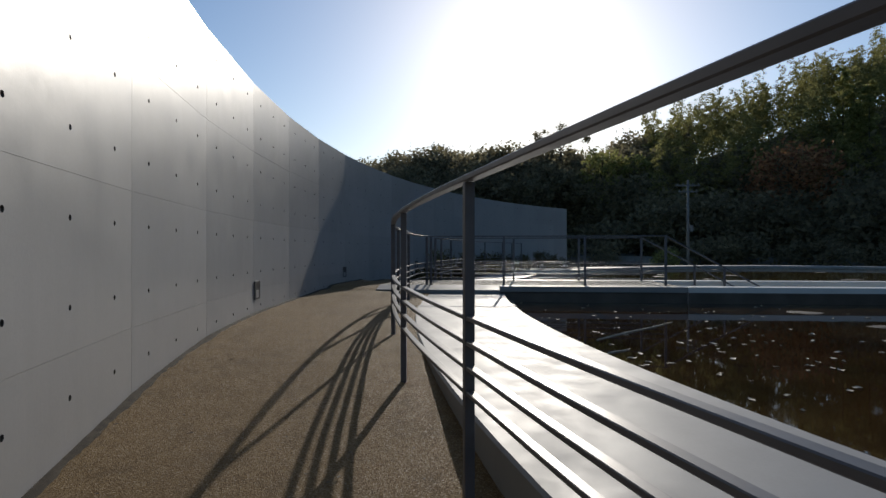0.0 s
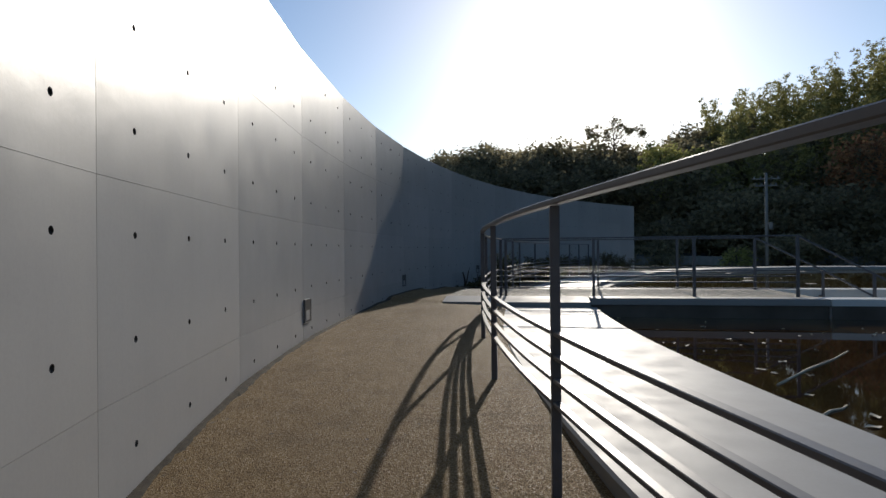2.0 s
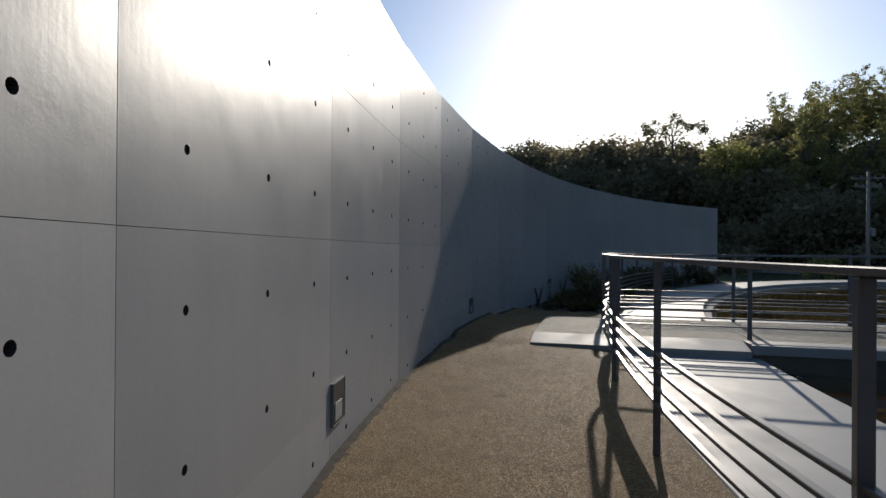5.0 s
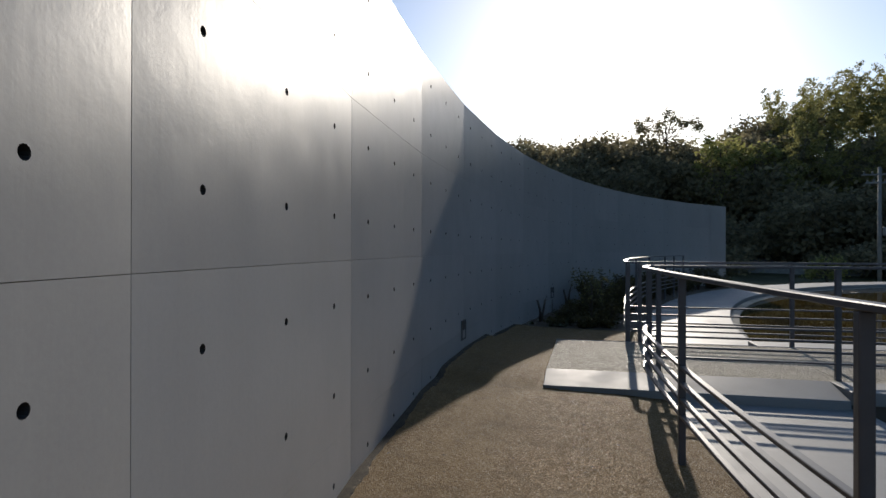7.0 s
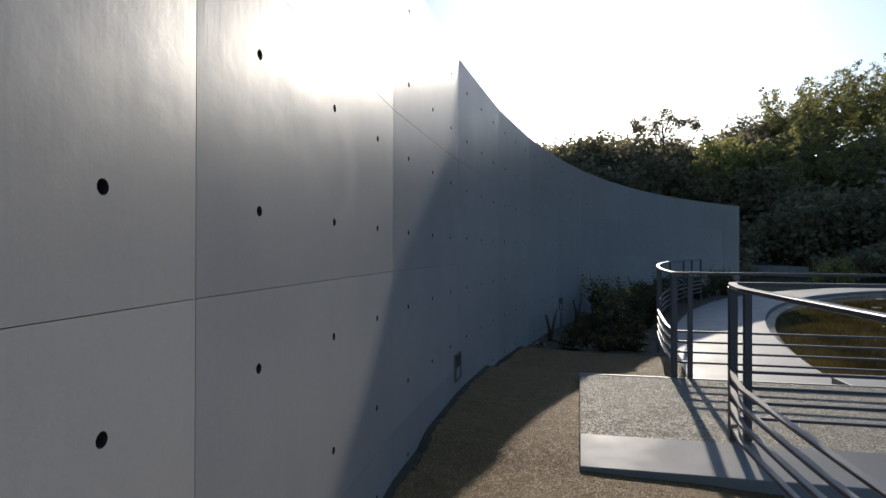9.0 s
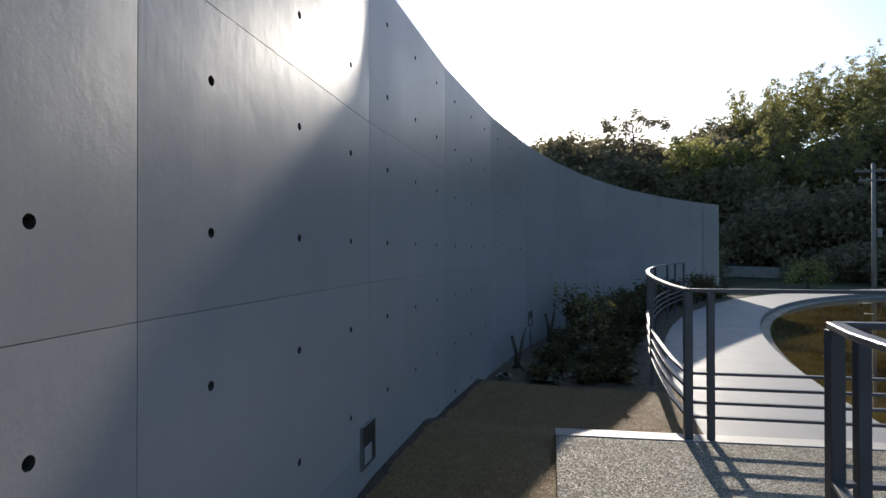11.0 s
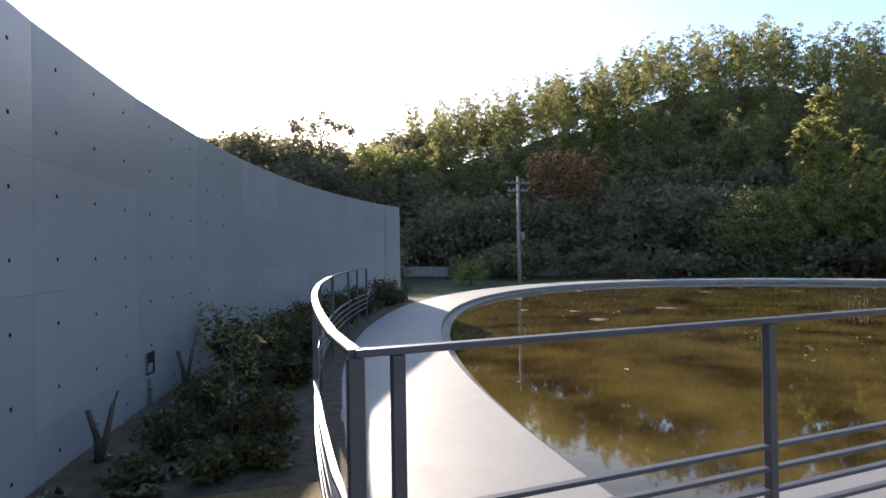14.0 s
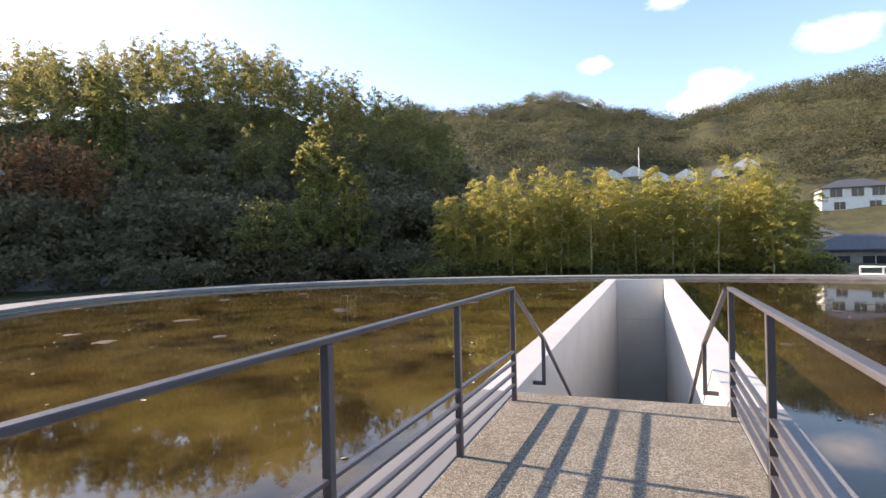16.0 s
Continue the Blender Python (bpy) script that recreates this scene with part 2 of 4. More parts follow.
M_PALE = plain("white painted render", (0.68, 0.67, 0.64), (0.8, 0.79, 0.76), 2, 0.6, 0, 0.1)
M_ROOF = plain("dark grey roof tiles", (0.05, 0.05, 0.055), (0.11, 0.11, 0.115), 3, 0.5)
M_WOODWALL = plain("weathered house wall", (0.2, 0.18, 0.16), (0.3, 0.28, 0.25), 2)
M_PANE = plain("dark window glass", (0.02, 0.022, 0.026), (0.04, 0.042, 0.046), 1, 0.08, 0, 0.0)
M_PLASTIC = plain("milky greenhouse plastic", (0.55, 0.55, 0.53), (0.72, 0.72, 0.69), 1.2, 0.45)
M_ROAD = plain("grey asphalt", (0.06, 0.06, 0.06), (0.11, 0.11, 0.105), 1.5, 0.85)
M_SOIL = plain("dark moist soil", (0.05, 0.036, 0.022), (0.13, 0.095, 0.06), 9, 0.95, 0, 0.8)
M_RECESS = plain("dark recess shade", (0.03, 0.03, 0.032), (0.06, 0.06, 0.062), 8, 0.4, 0.4)
M_DEADLEAF = plain("pale dry leaf", (0.3, 0.26, 0.18), (0.5, 0.45, 0.34), 3, 0.7)
M_MAT = plain("withered brown water plants", (0.03, 0.02, 0.008), (0.075, 0.05, 0.018), 5, 0.6, 0, 0.5)


def ground_mat():
    k = Mat("rough grassy hillside", 0.9, 0, 0.2)
    k.world_coords()
    col = k.ramp(k.noise(0.12, 6, 0.65), [(0.3, (0.045, 0.044, 0.024)), (0.5, (0.08, 0.08, 0.037)), (0.7, (0.13, 0.12, 0.055))])
    col = k.mix(k.value(k.noise(0.9, 6, 0.7), 0.0, 0.6, 0.45, 0.7), col, (0.035, 0.03, 0.015))
    k.colour(col)
    k.bump(k.noise(0.7, 6, 0.7), 0.8, 0.4)
    return k.m


M_GROUND = ground_mat()


# ---- building helpers ----
def mesh_from(name, verts, faces, mats, idx=None, smooth=False):
    me = bpy.data.meshes.new(name)
    me.from_pydata([tuple(v) for v in verts], [], faces)
    for m in mats if isinstance(mats, (list, tuple)) else [mats]:
        me.materials.append(m)
    if idx is not None:
        me.polygons.foreach_set("material_index", idx)
    if smooth:
        me.polygons.foreach_set("use_smooth", [True] * len(me.polygons))
    me.update()
    return me


def put(name, me, parent=None, label="", m=None):
    ob = new(name, me)
    if parent:
        ob.parent = parent
    if m is not None:
        ob.matrix_basis = m
    if label:
        ob["label"] = label
    return ob


def part(name, bm, material, parent=None, label="", smooth=False):
    me = bpy.data.meshes.new(name)
    bm.normal_update()
    bm.to_mesh(me)
    bm.free()
    me.materials.append(material)
    if smooth:
        me.polygons.foreach_set("use_smooth", [True] * len(me.polygons))
    return put(name, me, parent, label)


def box_bm(x0, y0, z0, x1, y1, z1, bevel=0.0):
    bm = bmesh.new()
    bmesh.ops.create_cube(bm, size=1)
    for v in bm.verts:
        v.co = Vector(((x0 + x1) / 2 + v.co.x * (x1 - x0), (y0 + y1) / 2 + v.co.y * (y1 - y0), (z0 + z1) / 2 + v.co.z * (z1 - z0)))
    if bevel:
        bmesh.ops.bevel(bm, geom=bm.edges[:], offset=bevel, segments=2, affect="EDGES", profile=0.5)
    return bm


def ring_sweep(points, w, h, closed=False, bevel=0.004):
    """A bar of rectangular section w x h (chamfered) swept along points; h is upright."""
    pts = [Vector(p) for p in points]
    n = len(pts)
    a, b, c = w / 2, h / 2, bevel
    prof = [(-a, -b + c), (-a, b - c), (-a + c, b), (a - c, b), (a, b - c), (a, -b + c), (a - c, -b), (-a + c, -b)]
    verts, faces = [], []
    for i, p in enumerate(pts):
        d = (pts[min(i + 1, n - 1)] - pts[max(i - 1, 0)])
        if closed:
            d = pts[(i + 1) % n] - pts[(i - 1) % n]
        d.normalize()
        side = d.cross(Vector((0, 0, 1))).normalized()
        up = side.cross(d)
        verts += [p + side * x + up * y for x, y in prof]
    k = len(prof)
    for i in range(n if closed else n - 1):
        j = (i + 1) % n
        faces += [(i * k + q, i * k + (q + 1) % k, j * k + (q + 1) % k, j * k + q) for q in range(k)]
    if not closed:
        faces += [tuple(range(k))[::-1], tuple(range((n - 1) * k, n * k))]
    return verts, faces


def thing(name, label, category, group="", kind="", at=(0, 0, 0)):
    ob = new(name)
    ob.location = at
    ob.empty_display_size = 0.2
    return tagged(ob, label, category, group, kind)


# ---- plan ----
WALL_C, WALL_R = Vector((24.81, 14.197)), 27.99
S0, PANEL, ROW = -3.2, 1.81, 0.9
JOINT_Z = 1.27
WALL_TOP = JOINT_Z + 2 * ROW
ELL_C, ELL_A, ELL_B = Vector((14.7, 14.7)), 22.3, 16.0
RIM_Z, WATER_Z, DECK_Z = 0.0, -0.16, 0.15
BR_O = Vector((0.0, 14.78))
BRIDGE = pose(BR_O.x, BR_O.y, 0, 0, 0, 2.6)
RAIL_Z = 1.185
RAIL_V = 0.91


def on_wall(s, off=0.0, z=0.0):
    """A point of the wall's inner face, s metres along it; off: towards the pond."""
    a = s / WALL_R
    r = WALL_R - off
    return Vector((WALL_C.x - r * math.cos(a), WALL_C.y + r * math.sin(a), z))


def on_oval(phi, off=0.0, z=0.0):
    """A point of the oval; phi 0 faces the walker (-x), grows towards +y; off: outwards."""
    return Vector((ELL_C.x - (ELL_B + off) * math.cos(phi), ELL_C.y + (ELL_A + off) * math.sin(phi), z))


def phi_at(y, off=0.0):
    return math.asin(max(-1.0, min(1.0, (y - ELL_C.y) / (ELL_A + off))))


def path_z(y):
    """Height of the walkway, which climbs gently before the bridge."""
    k = max(0.0, 8.9 - y)
    base = 0.03 + 0.015 * max(0.0, min(1.0, (y - 9.5) / 2.5))
    return base - 0.012 * k * k * min(1, 7.0 / (k + 3.5))


# ---- curved wall of cast concrete panels ----
wall = thing("wall_curved", "tall curved grey fair-faced concrete wall with tie holes", "wall", kind="structure")
S_START, S_END = S0 - 7 * PANEL, S0 + 12 * PANEL + 1.17


def panel_mesh(name):
    """One cast panel, 1.81 x 0.9 m with six plugged tie holes, nearly flat."""
    w, h, t = PANEL - 0.0022, ROW - 0.0018, 0.05
    verts, faces, idx = [], [], []
    cw, ch = w / 3, h / 2

    def bow(x):
        return 0.15 * x * x / (2 * WALL_R)

    def add(x, y, z):
        verts.append((x, y - bow(x), z))
        return len(verts) - 1

    n = 12
    for i in range(3):
        for j in range(2):
            cx, cz = -w / 2 + (i + 0.5) * cw, -h / 2 + (j + 0.5) * ch
            outer, ring, deep = [], [], []
            for q in range(n):
                a = 2 * math.pi * (q + 0.5) / n
                ca, sa = math.cos(a), math.sin(a)
                k = min(cw / 2 / max(abs(ca), 1e-6), ch / 2 / max(abs(sa), 1e-6))
                outer.append(add(cx + ca * k, 0, cz + sa * k))
                ring.append(add(cx + ca * 0.0155, 0, cz + sa * 0.0155))
                deep.append(add(cx + ca * 0.012, 0.03, cz + sa * 0.012))
            corners = [add(cx + sx * cw / 2, 0, cz + sz * ch / 2) for sx, sz in ((1, 1), (-1, 1), (-1, -1), (1, -1))]
            for q in range(n):
                r = (q + 1) % n
                a0, a1 = 2 * math.pi * (q + 0.5) / n, 2 * math.pi * (q + 1.5) / n
                p0, p1 = verts[outer[q]], verts[outer[r]]
                if abs(p0[0] - p1[0]) > 1e-6 and abs(p0[2] - p1[2]) > 1e-6:
                    mid = (a0 + a1) / 2
                    c = corners[0 if math.cos(mid) > 0 and math.sin(mid) > 0 else 1 if math.sin(mid) > 0 else 2 if math.cos(mid) < 0 else 3]
                    faces.append((outer[q], ring[q], ring[r], outer[r], c)[::1])
                else:
                    faces.append((outer[q], ring[q], ring[r], outer[r]))
                idx.append(0)
                faces.append((ring[q], deep[q], deep[r], ring[r]))
                idx.append(1)
            faces.append(tuple(deep))
            idx.append(1)
    # edges back into the wall
    m = 4
    xs = [-w / 2 + w * q / m for q in range(m + 1)]
    for z, flip in ((h / 2, False), (-h / 2, True)):
        f = [add(x, 0, z) for x in xs]
        bk = [add(x, t, z) for x in xs]
        for q in range(m):
            fc = (f[q], f[q + 1], bk[q + 1], bk[q])
            faces.append(fc[::-1] if flip else fc)
            idx.append(0)
    for x, flip in ((w / 2, True), (-w / 2, False)):
        a, b, c, d = add(x, 0, -h / 2), add(x, 0, h / 2), add(x, t, h / 2), add(x, t, -h / 2)
        fc = (a, b, c, d)
        faces.append(fc[::-1] if flip else fc)
        idx.append(0)
    me = mesh_from(name, verts, faces, [M_WALL, M_HOLE], idx)
    bm = bmesh.new()
    bm.from_mesh(me)
    bmesh.ops.remove_doubles(bm, verts=bm.verts[:], dist=0.0002)
    bm.to_mesh(me)
    bm.free()
    return me


def wall_core():
    """The solid body of the wall behind the panels, with its top and its end."""
    n = 120
    verts, faces = [], []
    for i in range(n + 1):
        s = S_START + (S_END - S_START) * i / n
        for off, z in ((-0.04, -1.2), (-0.04, WALL_TOP - 0.003), (-0.32, WALL_TOP - 0.003), (-0.32, -1.2)):
            verts.append(on_wall(s, off, z))
    for i in range(n):
        a, b = i * 4, i * 4 + 4
        faces += [(a + q, a + (q + 1) % 4, b + (q + 1) % 4, b + q) for q in range(4)]
    faces += [(0, 3, 2, 1), tuple(n * 4 + q for q in range(4))]
    return mesh_from("wall_body", verts, faces, M_WALL)


put("wall_body", wall_core(), wall)


# ---- walkway between wall and pond ----
def strip_surface(name, rows, material):
    """rows: lists of points of the same length; a surface over them."""
    n = len(rows[0])
    verts = [p for r in rows for p in r]
    faces = [(i * n + j, i * n + j + 1, (i + 1) * n + j + 1, (i + 1) * n + j) for i in range(len(rows) - 1) for j in range(n - 1)]
    return mesh_from(name, verts, faces, material, smooth=True)


def ramp(x, y):
    """The walkway swells up to the bridge deck's end and its sloping edge strip."""
    def ease(t):
        t = max(0.0, min(1.0, t))
        return t * t * (3 - 2 * t)

    end = 0.085 * ease((y - 13.1) / 0.5) * ease((16.2 - y) / 0.5) * ease((-1.9 - x) / 0.3)
    edge = 0.03 * ease((y - 11.8) / 1.2) * ease((13.6 - y) / 0.3) * ease((-1.0 - x) / 0.5)
    return max(end, edge)


def walkway():
    rows = []
    for i in range(150):
        y = -9.0 + i * (17.62 + 9.0) / 149
        s = math.asin((y - WALL_C.y) / WALL_R) * WALL_R
        p = on_wall(s, -0.05)
        q = on_oval(phi_at(y), -0.24)
        row = []
        for j in range(19):
            t = j / 18
            x = p.x + (q.x - p.x) * t
            hump = 0.022 * math.exp(-((t - 0.0) / 0.12) ** 2)
            z = path_z(y) + hump - 0.04 * t + ramp(x, y) + 0.008 * noise.noise((x * 1.3, y * 1.3, 0))
            row.append((x, y, z))
        rows.append(row)
    return strip_surface("walkway", [r[::-1] for r in rows], M_PATH)


tagged(put("pavement_walkway", walkway()), "sandy brown washed-gravel walkway beside the curved wall", "path", kind="structure")


# ---- pond: rim, inner kerb, water ----
def oval_band(profile, n=260, phi0=0.0, phi1=2 * math.pi):
    """Sweeps a closed (off, z) profile round the oval."""
    k = len(profile)
    verts, faces = [], []
    for i in range(n):
        ph = phi0 + (phi1 - phi0) * i / n
        verts += [on_oval(ph, o, z) for o, z in profile]
    for i in range(n):
        a, b = i * k, ((i + 1) % n) * k
        faces += [(a + q, b + q, b + (q + 1) % k, a + (q + 1) % k) for q in range(k)]
    return verts, faces


RIM_OUT, RIM_IN = -0.20, -1.74
v, f = oval_band([(RIM_OUT - 0.015, RIM_Z), (RIM_OUT, RIM_Z - 0.015), (RIM_OUT, -1.6), (RIM_IN, -1.6), (RIM_IN, RIM_Z - 0.012), (RIM_IN + 0.012, RIM_Z)])
tagged(put("pond_rim", mesh_from("pond_rim", v, f, M_RIM)), "broad pale smooth concrete rim of the oval pond", "pond rim", kind="structure")

v, f = oval_band([(RIM_IN - 0.002, -0.10), (RIM_IN - 0.002, -1.5), (RIM_IN - 0.17, -1.5), (RIM_IN - 0.17, -0.145), (RIM_IN - 0.15, -0.135)])
tagged(put("pond_ledge", mesh_from("pond_ledge", v, f, M_WETLEDGE)), "narrow muddy wet concrete ledge inside the pond rim", "pond edge", kind="structure")

# bridge and stair well stand inside the water, so the water is cut round them
ST_U0, ST_U1 = 3.66, 23.0


def split_water():
    """Two sheets of water and one beyond the stair well, so that none lies in the well."""
    pts = [on_oval(2 * math.pi * i / 400, RIM_IN + 0.01, WATER_Z) for i in range(400)]
    inv = BRIDGE.inverted()
    verts, faces = [], []

    def sheet(keep):
        poly = keep([inv @ p for p in pts])
        base = len(verts)
        verts.extend(BRIDGE @ p for p in poly)
        faces.append(tuple(range(base, base + len(poly)))[::-1])

    def clip(axis, limit, sign):
        def go(poly):
            out = []
            for a, b in zip(poly, poly[1:] + poly[:1]):
                ia, ib = (a[axis] - limit) * sign >= 0, (b[axis] - limit) * sign >= 0
                if ia:
                    out.append(a)
                if ia != ib:
                    out.append(a.lerp(b, (limit - a[axis]) / (b[axis] - a[axis])))
            return out
        return go

    sheet(clip(1, 1.32, 1))
    sheet(clip(1, -1.32, -1))
    sheet(lambda p: clip(1, 1.32, -1)(clip(1, -1.32, 1)(clip(0, ST_U1 + 0.2, 1)(p))))
    return mesh_from("water", verts, faces, M_WATER)


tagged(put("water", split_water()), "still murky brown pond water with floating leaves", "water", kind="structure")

# ---- bridge deck ----
bridge = thing("bridge", "low concrete bridge deck with white edge strips", "bridge", kind="structure")
bridge.matrix_basis = BRIDGE
DECK_U0 = -2.16


def aslant(bm):
    """The landing end of the deck is cut slightly out of square."""
    for v in bm.verts:
        if v.co.x < DECK_U0 + 0.1:
            v.co.x += 0.04 * v.co.y
    return bm


def local_box(name, u0, v0, z0, u1, v1, z1, mat, parent, bevel=0.006, label=""):
    return part(name, aslant(box_bm(u0, v0, z0, u1, v1, z1, bevel)), mat, parent, label)


for u0, u1 in ((DECK_U0, 0.42), (0.424, 2.04), (2.044, ST_U0), (ST_U0 + 0.004, ST_U0 + 0.3)):
    local_box("deck_slab", u0, -0.93, -0.06, u1, 0.93, DECK_Z, M_DECK, bridge, 0.005)
for sgn in (-1, 1):
    a, b = sorted((sgn * 0.934, sgn * 1.33))
    local_box("edge_strip", 0.304, a, 0.045, ST_U0 + 0.296, b, DECK_Z + 0.006, M_RIM, bridge, 0.008, "smooth pale concrete edge strip")
    slope = box_bm(DECK_U0, a, -0.06, 0.3, b, DECK_Z + 0.006, 0.006)
    for v in slope.verts:
        if abs(v.co.y) > 1.2 and v.co.z > 0.1:
            v.co.z -= 0.074
    part("edge_strip", aslant(slope), M_RIM, bridge, "smooth pale sloping concrete edge strip")
    c, d = sorted((sgn * 0.934, sgn * 1.27))
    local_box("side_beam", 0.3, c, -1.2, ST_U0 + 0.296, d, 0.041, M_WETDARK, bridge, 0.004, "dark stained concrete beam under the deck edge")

# ---- stair well ----
stair = thing("stair_well", "straight concrete stair well sinking below the pond", "staircase", kind="structure")
stair.matrix_basis = BRIDGE
WELL_Z = DECK_Z + 0.006
for sgn in (-1, 1):
    a, b = sorted((sgn * 0.934, sgn * 1.33))
    for u0, u1 in ((ST_U0 + 0.3, 9.6), (9.603, 16.2), (16.203, ST_U1 + 0.24)):
        local_box("well_wall", u0, a, -5.6, u1, b, WELL_Z, M_STAIRWALL, stair, 0.006, "pale concrete side wall of the stair")
for sgn in (-1, 1):
    a, b = sorted((sgn * 1.331, sgn * 1.345))
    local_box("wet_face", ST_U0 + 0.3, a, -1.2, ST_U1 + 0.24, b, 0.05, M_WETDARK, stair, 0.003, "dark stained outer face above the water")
local_box("end_wall", ST_U1, -0.93, -1.497, ST_U1 + 0.24, 0.93, WELL_Z - 0.002, M_STAIRWALL, stair, 0.004, "grey concrete end wall")
local_box("end_wall", ST_U1, -0.93, -5.6, ST_U1 + 0.24, 0.93, -1.503, M_STAIRWALL, stair, 0.004, "grey concrete end wall")
local_box("passage_floor", ST_U0 + 0.3, -0.93, -5.6, ST_U1 - 0.002, 0.93, -5.2, M_STEP, stair, 0.004)
STEPS = 31
for i in range(STEPS):
    u = ST_U0 + 0.302 + i * 0.3
    z = DECK_Z - 0.172 * (i + 1)
    local_box("step", u, -0.93, z - 0.3, u + 0.32, 0.93, z, M_STEP, stair, 0.006)

# ---- railings ----
MID_Z = (0.6, 0.5, 0.4, 0.3)


def railing(label, line, posts, lift=0.0):
    """A steel railing along line (plan points): flat top rail, four thin rails and flat posts."""
    ob = thing("railing", label, "railing", "railings round the pond")

    def at(pts, z):
        return [(p[0], p[1], z) for p in pts]

    v, f = ring_sweep(at(line, RAIL_Z - 0.014), 0.05, 0.025, bevel=0.004)
    put("top_rail", mesh_from("top_rail", v, f, M_STEEL), ob)
    for z in MID_Z:
        v, f = ring_sweep(at(line, z + lift), 0.036, 0.019, bevel=0.003)
        put("rail", mesh_from("rail", v, f, M_STEEL), ob)
    for (x, y, turn, foot, w, d) in posts:
        bm = box_bm(-w / 2, -d / 2, foot, w / 2, d / 2, RAIL_Z - 0.03, 0.004)
        p = part("post", bm, M_STEEL, ob)
        p.matrix_basis = pose(x, y, 0, 0, 0, turn)
    return ob


def rail_off(y):
    """Half way along the walkway the railing stands a little outside the oval."""
    return 0.055 * max(0.0, min(1.0, (13.0 - y) / 4.0, (y - 4.3) / 2.6))


def oval_post(y, foot):
    ph = phi_at(y)
    p = on_oval(ph, rail_off(y))
    t = on_oval(ph + 0.01) - p
    return (p.x, p.y, math.degrees(math.atan2(t.y, t.x)) - 90, foot, 0.042, 0.042)


def oval_line(y0, y1, n):
    ys = [y0 + (y1 - y0) * i / (n - 1) for i in range(n)]
    return [tuple(on_oval(phi_at(y), rail_off(y))[:2]) for y in ys]


near_posts = [oval_post(y, path_z(y) - 0.06) for y in (-4.8, -2.95, -1.1, 0.8, 2.65, 4.57, 6.35, 8.15, 10.0, 11.85)]
near_corner = Vector((-1.18, 13.88, 0))
near_posts.append((near_corner.x, near_corner.y, 2.6, DECK_Z - 0.15, 0.05, 0.05))
railing("dark grey painted steel railing curving along the walkway", oval_line(-6.0, 13.3, 90) + [(-1.24, 13.6), (near_corner.x, near_corner.y)], near_posts, 0.01)
near_end = BRIDGE @ Vector((3.68, -RAIL_V, 0))
far_corner = Vector((-1.26, 15.74, 0))
far_end = BRIDGE @ Vector((3.68, RAIL_V - 0.04, 0))


def straight(a, b, n=5):
    return [tuple(a.lerp(b, i / (n - 1))[:2]) for i in range(n)]


def straight_post(a, b, t):
    p = a.lerp(b, t)
    return (p.x, p.y, 2.6, DECK_Z - 0.02, 0.046, 0.042)


railing("dark grey steel railing along the bridge edge", straight(near_corner, near_end), [straight_post(near_corner, near_end, t) for t in (0.018, 0.33, 0.668, 0.996)])
railing("dark grey steel railing along the bridge edge", straight(far_corner, far_end), [straight_post(far_corner, far_end, t) for t in (0.03, 0.388, 0.702, 0.996)])
far_posts = [(far_corner.x, far_corner.y, 2.6, DECK_Z - 0.15, 0.055, 0.05)] + [oval_post(y, -0.1) for y in (18.0, 20.1, 22.2, 24.2, 25.2, 26.18)]
railing("dark grey steel railing curving round the planting bed", [(far_corner.x, far_corner.y)] + oval_line(16.2, 26.2, 60), far_posts)


def stair_handrail(sgn):
    """A sloping steel handrail down the stair with short brackets."""
    ob = thing("stair_handrail", "sloping dark grey steel handrail of the stair", "handrail", "handrails of the stair")
    v0 = sgn * (RAIL_V - 0.03)
    pts = [(3.68, v0, RAIL_Z - 0.02), (4.85, sgn * 0.81, RAIL_Z - 0.66), (7.6, sgn * 0.79, RAIL_Z - 2.2), (9.8, sgn * 0.79, RAIL_Z - 3.45)]
    v, f = ring_sweep([BRIDGE @ Vector(p) for p in pts], 0.04, 0.03)
    put("rail", mesh_from("rail", v, f, M_STEEL), ob)
    for u, z in ((4.85, RAIL_Z - 0.67),):
        p = part("post", box_bm(-0.02, -0.02, z - 0.5, 0.02, 0.02, z, 0.003), M_STEEL, ob)
        p.matrix_basis = BRIDGE @ pose(u, sgn * 0.81, 0)
        q = part("bracket", box_bm(-0.02, -0.06, z - 0.5, 0.02, 0.06, z - 0.46, 0.003), M_STEEL, ob)
        q.matrix_basis = BRIDGE @ pose(u, sgn * 0.87, 0)


stair_handrail(1)
stair_handrail(-1)

# ---- ground and hills ----
EYE = Vector((-1.5, 14.0))
SKYLINE = [(-180, 5), (-60, 6), (-30, 8.2), (-16, 10.0), (-8, 11.4), (-1, 11.6), (5, 11.6), (11.7, 10.6), (14.4, 12.0), (17, 13.4), (24, 15.2), (33, 17.0), (43, 19.2),
           (50, 19.4), (55, 18.2), (59, 16.8), (63, 15.2), (67, 12.0), (71, 8.0), (76, 3.4), (90, 2.5), (130, 3), (180, 5)]
RIDGE_D = [(-180, 90), (-20, 80), (5, 72), (14, 78), (24, 92), (43, 100), (55, 96), (63, 88), (71, 80), (90, 90), (180, 90)]
FAR = [(-180, 4), (-30, 5), (40, 8), (60, 12.4), (64, 13.2), (70, 13.5), (76, 13.0), (80, 13.5), (86, 12.1), (90, 10.8), (94, 11.7), (98, 12.7), (105, 12.6), (112, 13), (130, 11), (180, 5)]


